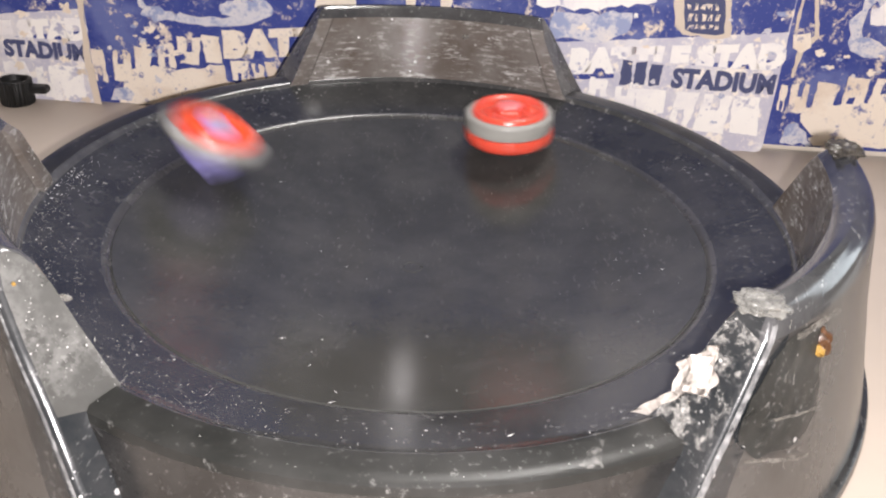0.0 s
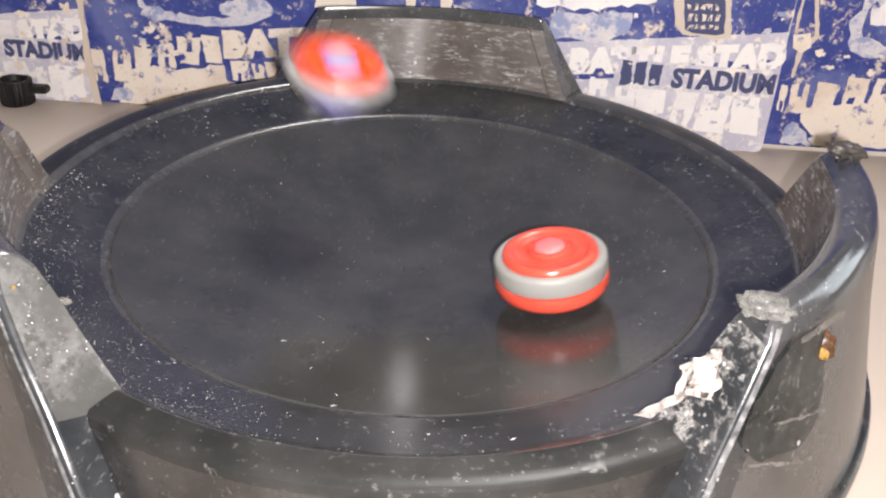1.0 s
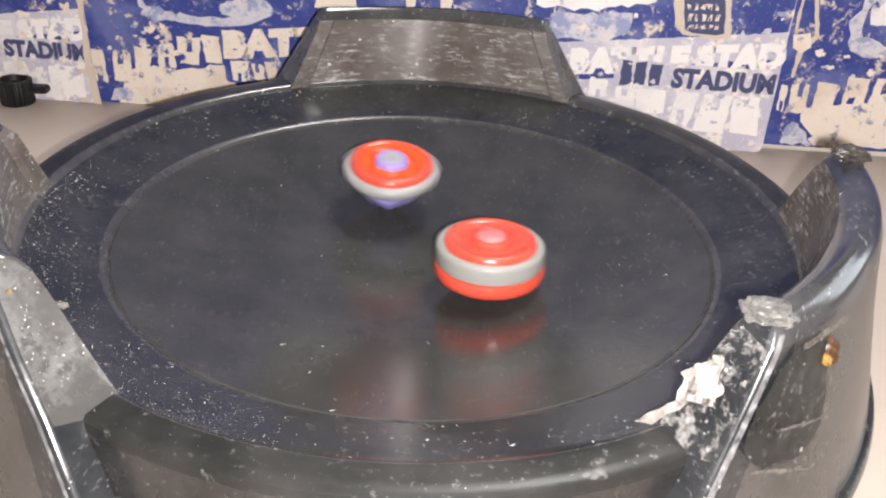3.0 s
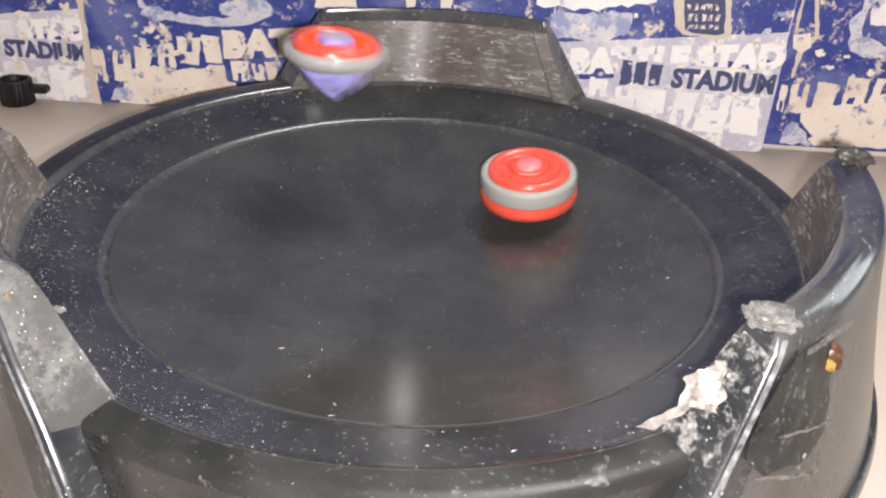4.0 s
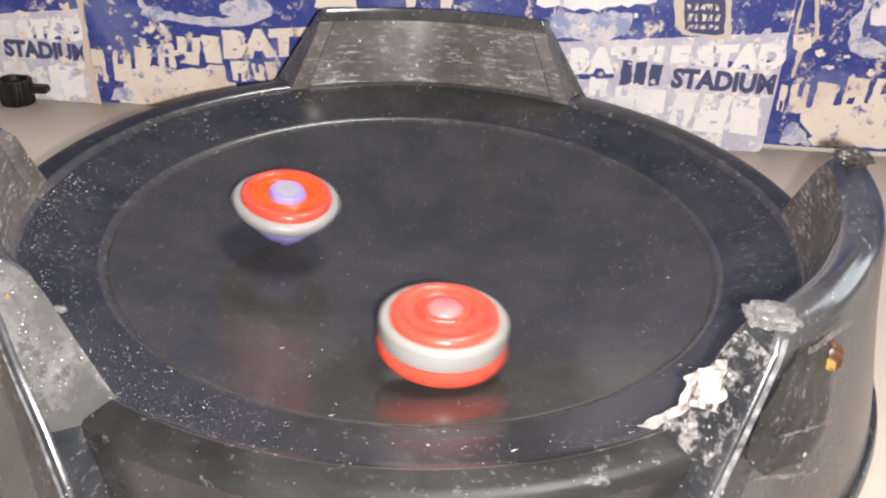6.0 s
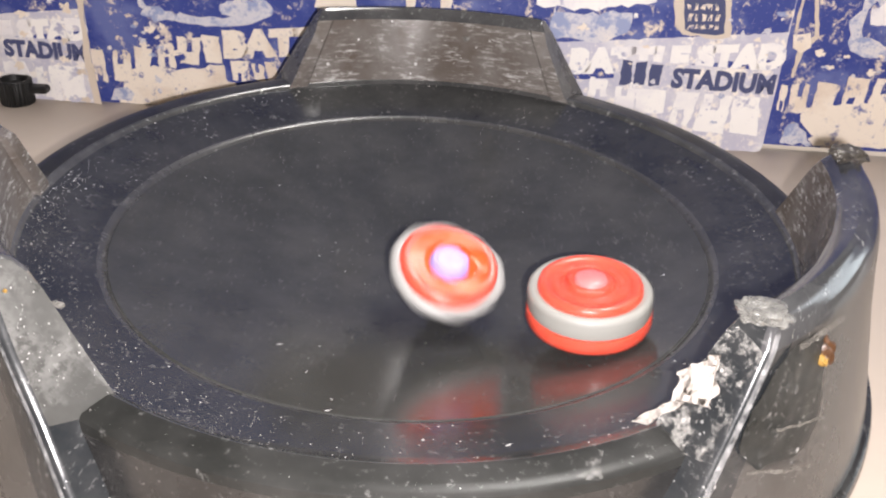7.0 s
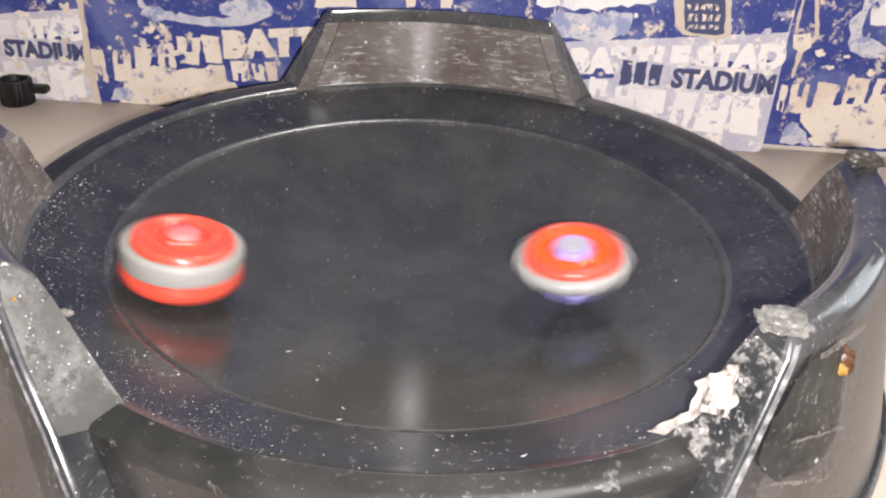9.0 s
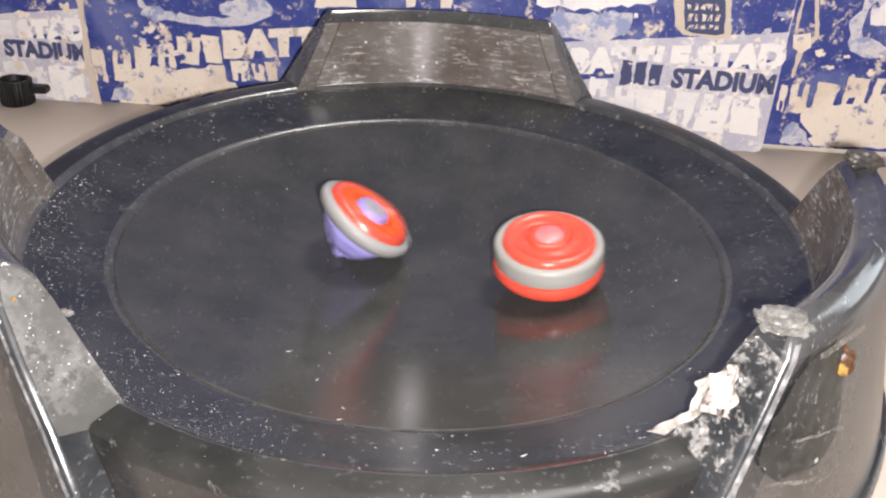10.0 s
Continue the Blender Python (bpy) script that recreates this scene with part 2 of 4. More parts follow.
def wall_point(middle, s, r, z):
    """A point of a wall; the one at 330 degrees runs on further at its far end, the one at 210 is taller at its near end and slants back more."""
    reach = half_angle(z)
    if s > 0:
        reach += {330: 4.0, 210: -3.2 * max(z - Z_RIM, 0.0) / 0.0415}.get(middle, 0.0)
    swell = bulge(middle, s) * min(max((r - 0.1656) / 0.006, 0.0), 1.0)
    rise = 0.45 * swell * min(max((z - 0.030) / 0.015, 0.0), 1.0) if middle == 210 else 0.0
    return polar(r + swell, middle + s * reach, z + rise)


END_R = 0.0030
WALL_COLS = [1.0, 0.9965, 0.9895, 0.980, 0.970, 0.962, 0.950, 0.885, 0.860]
WALL_COLS = [-s for s in WALL_COLS] + [i / 14 * 0.83 for i in range(-14, 15)] + WALL_COLS[::-1]


def inset_profile(d):
    """The wall's section, shrunk as its rounded end needs at a distance d from the end."""
    if d >= END_R:
        return list(WALL_PROFILE)
    full = END_R - math.sqrt(max(END_R ** 2 - (END_R - d) ** 2, 0.0))
    out = []
    for k, (r, z) in enumerate(WALL_PROFILE):
        cut = full * (0.0 if k < 4 else 0.3 if k < 8 else 1.0)
        (r0, z0), (r1, z1) = WALL_PROFILE[max(k - 1, 0)], WALL_PROFILE[min(k + 1, len(WALL_PROFILE) - 1)]
        n = math.hypot(r1 - r0, z1 - z0)
        out.append((r + (z1 - z0) / n * cut, z - (r1 - r0) / n * cut))
    return out


def framed(middle, s):
    """Whether the wall's inner face has a raised border at this end."""
    return middle == 90 or (middle == 210 and s < 0)


def wall_mesh(middle, k0, k1, cols=(-1.0, 1.0)):
    """A strip of a raised wall between two points of its section: framed inner face, rolled top or flared outer face."""
    bm = bmesh.new()
    grid = []
    for s in WALL_COLS:
        col = []
        for k, (r, z) in enumerate(inset_profile((1 - abs(s)) * 0.081)):
            if abs(s) >= 0.87 and 0 < k < 4 and framed(middle, s):
                r -= 0.0026
            col.append(bm.verts.new(wall_point(middle, s, r, z)))
        grid.append(col)
    for s, a, b in zip(WALL_COLS, grid, grid[1:]):
        if not cols[0] - 1e-6 <= s < cols[1] - 1e-6:
            continue
        for k in range(k0, k1):
            bm.faces.new((a[k], b[k], b[k + 1], a[k + 1]))
    bmesh.ops.delete(bm, geom=[v for v in bm.verts if not v.link_faces], context="VERTS")
    return bm


def end_mesh(middle, s, ks):
    """The flat end of a wall between those points of its section, fanned from their middle."""
    bm = bmesh.new()
    section = inset_profile(0.0)
    ring = []
    for k in ks:
        r, z = section[k]
        ring.append(bm.verts.new(wall_point(middle, s, r - (0.0026 if 0 < k < 4 and framed(middle, s) else 0.0), z)))
    hub = bm.verts.new(sum((v.co for v in ring), Vector()) / len(ring))
    for a, b in zip(ring, ring[1:] + ring[:1]):
        bm.faces.new((a, b, hub))
    return bm


def outer_radius(z):
    side = WALL_PROFILE[9:]
    for (r0, z0), (r1, z1) in zip(side, side[1:]):
        if z1 <= z <= z0:
            return r0 + (r1 - r0) * (z0 - z) / (z0 - z1)
    return side[0][0]


def outer_patch(corners, n, lift, seed, cut, rounded=0.0):
    """A sheet stuck to a wall's outer face; corners are (degrees, height)."""
    bm = bmesh.new()
    rows = []
    for j in range(n + 1):
        row = []
        for i in range(n + 1):
            u, v = i / n, j / n
            (a0, z0), (a1, z1), (a2, z2), (a3, z3) = corners
            u, v = 0.5 + (u - 0.5) * (1 - rounded * (2 * v - 1) ** 4), 0.5 + (v - 0.5) * (1 - rounded * (2 * u - 1) ** 4)
            a = (a0 * (1 - u) + a1 * u) * (1 - v) + (a3 * (1 - u) + a2 * u) * v
            z = (z0 * (1 - u) + z1 * u) * (1 - v) + (z3 * (1 - u) + z2 * u) * v
            w = noise.noise_vector(Vector((a * 0.6, z * 180, seed)))
            if i in (0, n) or j in (0, n):
                a, z = a + w.x * cut * 300, z + w.y * cut
            row.append(bm.verts.new(polar(outer_radius(z) + bulge(330, (a + 30.0) / half_angle(z)) + lift + 0.0003 * w.z, a, z)))
        rows.append(row)
    for lo, hi in zip(rows, rows[1:]):
        for i in range(n):
            bm.faces.new((lo[i], lo[i + 1], hi[i + 1], hi[i]))
    bmesh.ops.solidify(bm, geom=list(bm.faces), thickness=0.0002)
    return bm


def patch(corners, nu, nv, rough, seed, cut=0.0):
    """A crinkled sheet between four corners, with a ragged outline."""
    bm = bmesh.new()
    a, b, c, d = (Vector(p) for p in corners)
    up = (b - a).cross(d - a).normalized()
    rows = []
    for j in range(nv + 1):
        row = []
        for i in range(nu + 1):
            u, v = i / nu, j / nv
            edge = min(u, v, 1 - u, 1 - v)
            p = a.lerp(b, u).lerp(d.lerp(c, u), v)
            w = noise.noise_vector(p * 190 + Vector((seed, 0, 0)))
            w2 = noise.noise_vector(p * 600 + Vector((0, seed, 0)))
            p = p + up * (rough * (w.x + 0.5 * w2.x)) + (w.yzx * cut if edge < 0.5 / max(nu, nv) + 0.02 else Vector())
            row.append(bm.verts.new(p))
        rows.append(row)
    for lo, hi in zip(rows, rows[1:]):
        for i in range(nu):
            bm.faces.new((lo[i], lo[i + 1], hi[i + 1], hi[i]))
    bmesh.ops.solidify(bm, geom=list(bm.faces), thickness=0.00025)
    return bm


def clump(centre, size, seed, crumpled=0.55):
    """A crumpled wad."""
    bm = bmesh.new()
    bmesh.ops.create_icosphere(bm, subdivisions=4, radius=1)
    for v in bm.verts:
        w = noise.noise(v.co * 2.1 + Vector((seed, 0, 0))) + 0.6 * abs(noise.noise(v.co * 4.7 + Vector((0, seed, 0))))
        v.co = Vector(centre) + Vector((v.co.x * size[0], v.co.y * size[1], v.co.z * size[2])) * (0.85 + crumpled * w)
    return bm


def build_stadium():
    st = tagged(new("stadium"), "scuffed black plastic spinning-top stadium with three raised walls", "toy stadium")
    inner = [(0, -DEEP)] + [(0.1300 * i / 40, bowl_height(0.1300 * i / 40)) for i in range(1, 41)]
    inner += [(0.1304, -0.0012)]
    part("bowl", revolve(inner, 192), BOWL, st, "smooth glossy black bowl floor")
    ridge = [(0.1304, -0.0012), (0.1307, -0.0014), (0.1311, -0.0009), (0.1317, -0.0002), (0.1324, 0.0004), (0.1332, 0.0008), (0.1340, 0.0011)]
    part("ring_ridge", revolve(ridge, 192), RIDGE, st, "worn ridge round the bowl floor")
    slope = [(0.1340, 0.0011), (0.1350, 0.0014)] + [(r, bowl_height(r)) for r in (0.139, 0.145, 0.151, 0.157, 0.1610)]
    slope += [(0.1620, 0.0104)]
    part("tornado_slope", revolve(slope, 192), SLOPE, st, "speckled blue-black sloping ring")
    lip = [(0.1620, 0.0104), (0.1624, 0.0110), (0.1630, 0.0119), (0.1639, 0.0126), (0.1650, 0.0130)]
    part("rim_lip", revolve(lip, 192), LIP, st, "rubbed shiny inner lip of the rim")
    rim = [(0.1650, 0.0130), (0.1668, 0.0131), (0.1720, 0.0130), (0.1758, 0.0128), (0.1774, 0.0118), (0.1783, 0.0090)]
    part("rim", revolve(rim, 192), RIM, st, "worn black rim")
    skirt = [(0.1783, 0.0090), (0.1796, 0.0), (0.1830, -0.0160), (0.1868, -0.0280), (0.1890, -0.0296), (0.1990, -0.0300), (0.2008, -0.0308), (0.2015, -0.0325), (0.2015, TOP), (0.1960, TOP)]
    part("skirt", revolve(skirt, 192), SKIRT, st, "black plastic skirt with a flat foot ring")
    for middle in (90, 210, 330):
        w = part("raised_wall", wall_mesh(middle, 4, 9), RAIL, st, "glossy black raised wall with a rolled top")
        part("inner_face", wall_mesh(middle, 0, 4), INNER, w, "scratched grey inner face")
        part("outer_face", wall_mesh(middle, 9, 14, (-0.86, 0.86)), OUTER, w, "grey-black outer face, dust and mirrored table in its colour")
        for side in (-1.0, 1.0):
            worn_end = {(210, 1.0): CLOUDED, (90, 1.0): CLOUDED, (90, -1.0): CLOUDED, (330, -1.0): GLOSS}.get((middle, side), RAIL)
            part("end_face", end_mesh(middle, side, range(12)), worn_end, w, "flat scuffed end of the wall")
            part("end_foot", end_mesh(middle, side, (0, 11, 12, 13, 14)), GLOSS, w, "glossy black foot of the wall's end")
        for cols in ((-1.0, -0.86), (0.86, 1.0)):
            part("corner", wall_mesh(middle, 9, 14, cols), GLOSS, w, "rubbed glossy black corner")

    # knocked edges of the two wall ends at the front, with the phone light's highlight painted pale along them
    for middle, cols in ((330, (-0.9895, -0.970)), (210, (0.980, 0.9895))):
        worn = wall_mesh(middle, 8, 13, cols)
        bmesh.ops.recalc_face_normals(worn, faces=worn.faces)
        for v in worn.verts:
            v.co += Vector((v.co.x, v.co.y, 0)).normalized() * 0.0004 + Vector((0.0, -0.0003, 0.0))
        part("rubbed_edge_glint", worn, RUB_GLINT, st, "white-rubbed edge with its highlight painted in")
    for middle, cols in ((330, (-0.980, -0.86)), (210, (0.86, 0.980))):
        worn = wall_mesh(middle, 10, 13, cols)
        for v in worn.verts:
            v.co += Vector((v.co.x, v.co.y, 0)).normalized() * 0.0003
        part("scuffed_corner", worn, SHEER, st)

    # centre mark, a low ring moulded in the bowl
    z = -DEEP
    mark = [(0.0036, z - 0.0002), (0.0040, z + 0.0003), (0.0047, z + 0.0003), (0.0051, z - 0.0002)]
    part("centre_mark", revolve(mark, 40), BOWL, st)

    # mended wall ends: clear film, wads and a torn flake
    def end(middle, s, k, lift):
        r, zz = inset_profile(0.0006)[k]
        p = wall_point(middle, s, r, zz)
        q = wall_point(middle, s * 1.03, r, zz)
        return p + (q - p).normalized() * lift
    part("clear_tape", patch([end(330, -1, 0, 0.001), end(330, -1, 11, 0.001), end(330, -1, 9, 0.001), end(330, -1, 4, 0.001)], 22, 22, 0.0006, 3.0, 0.001), TAPE, st, "yellowed clear tape")
    return st


stadium = build_stadium()
part("tape_wad", clump(polar(0.1740, 330 - 21.4, 0.0520), (0.0082, 0.0070, 0.0028), 2.0, 0.40), PALE_WAD, stadium, "crumpled greyish tape over the broken corner")
part("tape_wad", clump(polar(0.1760, 330 + 23.6, 0.0540), (0.0080, 0.0066, 0.0036), 31.0, 0.40), BROWN_WAD, stadium, "crumpled brownish tape over the wall's far corner")
part("torn_flake", patch([(0.0862, -0.1420, 0.0228), (0.0945, -0.1500, 0.0262), (0.0980, -0.1400, 0.0405), (0.0880, -0.1384, 0.0322)], 22, 22, 0.0010, 5.0, 0.003), CRUMPLE, stadium, "torn whitish tape flake")
part("torn_flake", patch([(0.0885, -0.1440, 0.0262), (0.0935, -0.1490, 0.0285), (0.0965, -0.1412, 0.0375), (0.0905, -0.1415, 0.0345)], 16, 16, 0.0010, 15.0, 0.003), CRUMPLE, stadium, "torn whitish tape flake")
part("tape_twist", clump(polar(0.1800, -49.6, 0.0425), (0.0016, 0.0028, 0.0062), 17.0, 0.5), PALE_WAD, stadium, "twisted end of clear tape")
part("torn_strip", patch([(0.0755, -0.1388, 0.0112), (0.0800, -0.1418, 0.0130), (0.0900, -0.1440, 0.0250), (0.0872, -0.1412, 0.0240)], 8, 20, 0.0008, 6.0, 0.001), CRUMPLE, stadium, "curled torn tape strip")
part("torn_strip", patch([(0.0835, -0.1478, 0.0150), (0.0895, -0.1530, 0.0160), (0.0905, -0.1475, 0.0240), (0.0880, -0.1430, 0.0240)], 14, 14, 0.0008, 9.0, 0.002), TAPE, stadium)
part("black_tape", outer_patch([(-58.3, 0.0125), (-44.6, 0.0010), (-43.4, 0.0420), (-52.2, 0.0450)], 18, 0.0009, 4.0, 0.0022, 0.22), MATTE, stadium, "dark tape over the wall's outer side")
part("clear_tape", outer_patch([(-56.0, 0.0080), (-43.5, -0.0090), (-40.5, 0.0440), (-51.0, 0.0450)], 18, 0.0016, 7.0, 0.0022, 0.12), SHEER, stadium)
for line in ([(-46.5, 0.0200), (-46.2, 0.0205), (-42.0, 0.0320), (-42.2, 0.0315)], [(-52.0, 0.0190), (-44.0, 0.0120), (-44.0, 0.0128), (-52.0, 0.0198)],
             [(-56.0, 0.0105), (-46.5, -0.0022), (-46.5, -0.0012), (-56.0, 0.0113)], [(-50.0, 0.0430), (-41.5, 0.0425), (-41.5, 0.0455), (-50.0, 0.0455)]):
    part("tape_edge", outer_patch(line, 12, 0.0021, 13.0, 0.0016), WAD, stadium)
part("amber_blob", clump((0.1321, -0.1280, 0.0337), (0.0044, 0.0044, 0.0056), 4.0, 0.3), AMBER, stadium, "amber and yellow blob under the tape")
part("yellow_blob", clump((0.1316, -0.1306, 0.0332), (0.0020, 0.0030, 0.0026), 4.5, 0.3), YELLOW, stadium)
part("white_crack", patch([(0.0628, -0.1538, 0.0134), (0.0652, -0.1543, 0.0134), (0.0626, -0.1672, 0.0133), (0.0566, -0.1664, 0.0133)], 14, 30, 0.0002, 11.0, 0.0022), CRACK, stadium, "whitened crack across the rim")
part("wall_scuff", clump((0.0208, 0.1652, 0.0385), (0.0022, 0.0006, 0.0018), 21.0), WAD, stadium)
part("yellow_speck", clump((-0.1105, -0.1402, 0.0478), (0.0006, 0.0006, 0.0006), 3.0), YELLOW, stadium)
part("white_chip", clump(polar(0.1640, 231.2, 0.0355), (0.0022, 0.0009, 0.0011), 7.0), WAD, stadium)


def crumbs():
    """White plastic shavings and short scratches, thickest on the slope beside the walls."""
    rnd = random.Random(12)
    bm = bmesh.new()

    def crumb(r, a, size, long=1.0):
        c = polar(r, a, bowl_height(r) + 0.0001 if r < 0.162 else 0.0130)
        t = rnd.uniform(0, 6.28)
        u = Vector((math.cos(t), math.sin(t), 0)) * size * long
        v = Vector((-math.sin(t), math.cos(t), 0)) * size * rnd.uniform(0.4, 1.0) / long
        w = Vector((0, 0, size * rnd.uniform(0.3, 0.8) / long))
        q = [bm.verts.new(c + p) for p in (u, v, -u, -v)]
        top = bm.verts.new(c + w)
        for i in range(4):
            bm.faces.new((q[i], q[(i + 1) % 4], top))
    for count, (a0, a1), (r0, r1), (s0, s1) in ((720, (196, 258), (0.136, 0.161), (0.00015, 0.00042)), (170, (168, 200), (0.150, 0.161), (0.0002, 0.0006)),
                                                (60, (258, 300), (0.140, 0.161), (0.0002, 0.0005)), (70, (-40, 10), (0.150, 0.161), (0.0002, 0.0005)),
                                                (130, (0, 360), (0.03, 0.129), (0.00015, 0.00042)), (60, (40, 160), (0.08, 0.129), (0.0002, 0.0005)),
                                                (30, (235, 305), (0.1655, 0.175), (0.00015, 0.00045))):
        for _ in range(count):
            edge = rnd.random() ** 0.6
            crumb(r0 + (r1 - r0) * edge, rnd.uniform(a0, a1), 0.62 * (s0 + (s1 - s0) * rnd.random() ** 2.5))
    for _ in range(9):
        crumb(rnd.uniform(0.06, 0.158), rnd.uniform(225, 300), rnd.uniform(0.0004, 0.0008), rnd.uniform(2.0, 3.4))
    return bm


tagged(part("dust", crumbs(), SHAVING, stadium, "white plastic dust and shavings", smooth=False), kind="stuff")


# ---- the tops ----
def lobes(count, depth, phase=0.0):
    return lambda a, r, z: depth * math.cos(count * a + phase)


def build_red_top():
    t = tagged(new("spinning_top"), "red spinning top with a pale grey rubber band", "spinning top", "battling tops")
    layer = part("layer", revolve([(0.0000, 0.0240), (0.0098, 0.0240), (0.0112, 0.0234), (0.0138, 0.0234), (0.0150, 0.0243), (0.0158, 0.0252), (0.0176, 0.0257), (0.0190, 0.0256), (0.0198, 0.0249), (0.0203, 0.0225)], 72), RED, t)
    part("collar", revolve([(0.0062, 0.0252), (0.0074, 0.0264), (0.0092, 0.0262), (0.0100, 0.0252), (0.0102, 0.0238)], 6), RED, layer, "six-sided red collar")
    part("chip", revolve([(0.0000, 0.0277), (0.0052, 0.0276), (0.0060, 0.0271), (0.0064, 0.0262), (0.0066, 0.0246)], 48, None, lobes(6, 0.0002)), PINK, layer, "pink centre chip")
    for k in range(6):
        part("rib", patch_block(0.0106, 0.0158, k * 60 + 12, 11 if k % 2 else 17, 0.0231, 0.0250), RED, layer)
    band = part("band", revolve([(0.0200, 0.0227), (0.0206, 0.0232), (0.0218, 0.0235), (0.0230, 0.0232), (0.0238, 0.0223), (0.0240, 0.0210), (0.0240, 0.0163), (0.0236, 0.0149), (0.0225, 0.0143)], 96), BAND, t, "pale grey rubber band")
    lower = part("lower_ring", revolve([(0.0225, 0.0145), (0.0239, 0.0143), (0.0243, 0.0131), (0.0243, 0.0104), (0.0235, 0.0082), (0.0212, 0.0064), (0.0170, 0.0054), (0.0120, 0.0040), (0.0094, 0.0034), (0.0082, 0.0029)], 96, None, lobes(3, 0.0002)), RED, t)
    for k in range(3):
        part("stud", patch_block(0.0228, 0.0247, k * 120 + 30, 9, 0.0108, 0.0136), RED, lower)
    tip = part("tip", revolve([(0.0083, 0.0030), (0.0072, 0.0022), (0.0045, 0.0017), (0.0035, 0.0006), (0.0022, 0.0), (0.0, 0.0)], 40), RED, t)
    return t, (layer, band, lower, tip)


def patch_block(r0, r1, mid, half, z0, z1):
    """A short curved block between two radii."""
    bm = bmesh.new()
    n = 6
    rows = []
    for i in range(n + 1):
        a = mid - half + 2 * half * i / n
        rows.append([bm.verts.new(polar(r, a, z)) for r, z in ((r0, z0), (r0 + 0.0006, z1), (r1 - 0.0006, z1), (r1, z0))])
    for a, b in zip(rows, rows[1:]):
        for k in range(4):
            bm.faces.new((a[k], b[k], b[(k + 1) % 4], a[(k + 1) % 4]))
    bm.faces.new(rows[0])
    bm.faces.new(rows[-1])
    return bm


def build_violet_top():
    t = tagged(new("spinning_top"), "orange-red spinning top with grey rim and lilac driver", "spinning top", "battling tops")
    layer = part("layer", revolve([(0.0, 0.0272), (0.0088, 0.0272), (0.0102, 0.0264), (0.0136, 0.0264), (0.0152, 0.0276), (0.0164, 0.0284)], 72, None, lobes(3, 0.0005)), ORANGE, t)
    part("layer_rim", revolve([(0.0164, 0.0284), (0.0178, 0.0290), (0.0192, 0.0288), (0.0202, 0.0278), (0.0207, 0.0250)], 72, None, lobes(3, 0.0005)), RED, layer, "translucent red outer ring")
    chip = part("chip", revolve([(0.0056, 0.0300), (0.0072, 0.0301), (0.0078, 0.0296), (0.0083, 0.0282), (0.0086, 0.0268)], 48, None, lobes(6, 0.0003)), VIOLET, layer, "lilac ring of the centre chip")
    part("chip_face", revolve([(0.0, 0.0303), (0.0054, 0.0303), (0.0058, 0.0299)], 36), CHIP, chip, "grey face of the centre chip")
    for k in range(3):
        part("blade", patch_block(0.0104, 0.0176, k * 120 + 40, 24, 0.0258, 0.0289), ORANGE, layer)
        part("notch_rib", patch_block(0.0110, 0.0168, k * 120 + 94, 9, 0.0258, 0.0281), ORANGE, layer)
    rim = part("metal_disc", revolve([(0.0200, 0.0250), (0.0208, 0.0258), (0.0226, 0.0258), (0.0238, 0.0250), (0.0243, 0.0236), (0.0238, 0.0216), (0.0222, 0.0194), (0.0190, 0.0174), (0.0150, 0.0164)], 96, None,
               lambda a, r, z: 0.0005 * math.cos(3 * a + 0.6) + (0.0005 * math.cos(9 * a) if r > 0.021 else 0.0)), STEEL, t, "pale grey disc")
    driver = part("driver", revolve([(0.0180, 0.0178), (0.0178, 0.0160), (0.0160, 0.0134), (0.0138, 0.0112), (0.0126, 0.0092), (0.0106, 0.0076), (0.0086, 0.0062), (0.0072, 0.0046), (0.0048, 0.0042), (0.0036, 0.0018), (0.0018, 0.0), (0.0, 0.0)], 72, None,
                  lambda a, r, z: (0.0008 * math.cos(6 * a) + 0.0004 * math.cos(3 * a + 1)) if 0.006 < r < 0.0175 else 0.0), LILAC, t, "lilac driver with a narrow tip")
    return t, (layer, rim, driver)


red_top, red_parts = build_red_top()
violet_top, violet_parts = build_violet_top()


# ---- the packaging cards behind ----
CARD_TURN = math.degrees(math.atan(-0.0607))


def card_pose(lift):
    n = Vector((0.0607, 1, 0)).normalized()
    return Matrix.Translation(Vector((0, 0.2072, TOP)) - n * lift) @ pose(0, 0, 0, 0, 0, CARD_TURN)


def outline_mesh(points, y0, y1):
    """A flat sheet with the outline (s, z), from depth y0 (front) to y1."""
    bm = bmesh.new()
    front = [bm.verts.new((x, y0, z)) for x, z in points]
    back = [bm.verts.new((x, y1, z)) for x, z in points]
    bm.faces.new(front)
    bm.faces.new(list(reversed(back)))
    n = len(points)
    for i in range(n):
        bm.faces.new((front[i], front[(i + 1) % n], back[(i + 1) % n], back[i]))
    return bm


def ragged(points, step, amount, seed):
    """The outline again, cut into short steps that wander."""
    out = []
    for (x0, z0), (x1, z1) in zip(points, points[1:] + points[:1]):
        n = max(1, int(math.hypot(x1 - x0, z1 - z0) / step))
        for i in range(n):
            x, z = x0 + (x1 - x0) * i / n, z0 + (z1 - z0) * i / n
            w = noise.noise_vector(Vector((x * 300, z * 300, seed)))
            out.append((x + w.x * amount, max(z + w.y * amount, 0.0)))
    return out


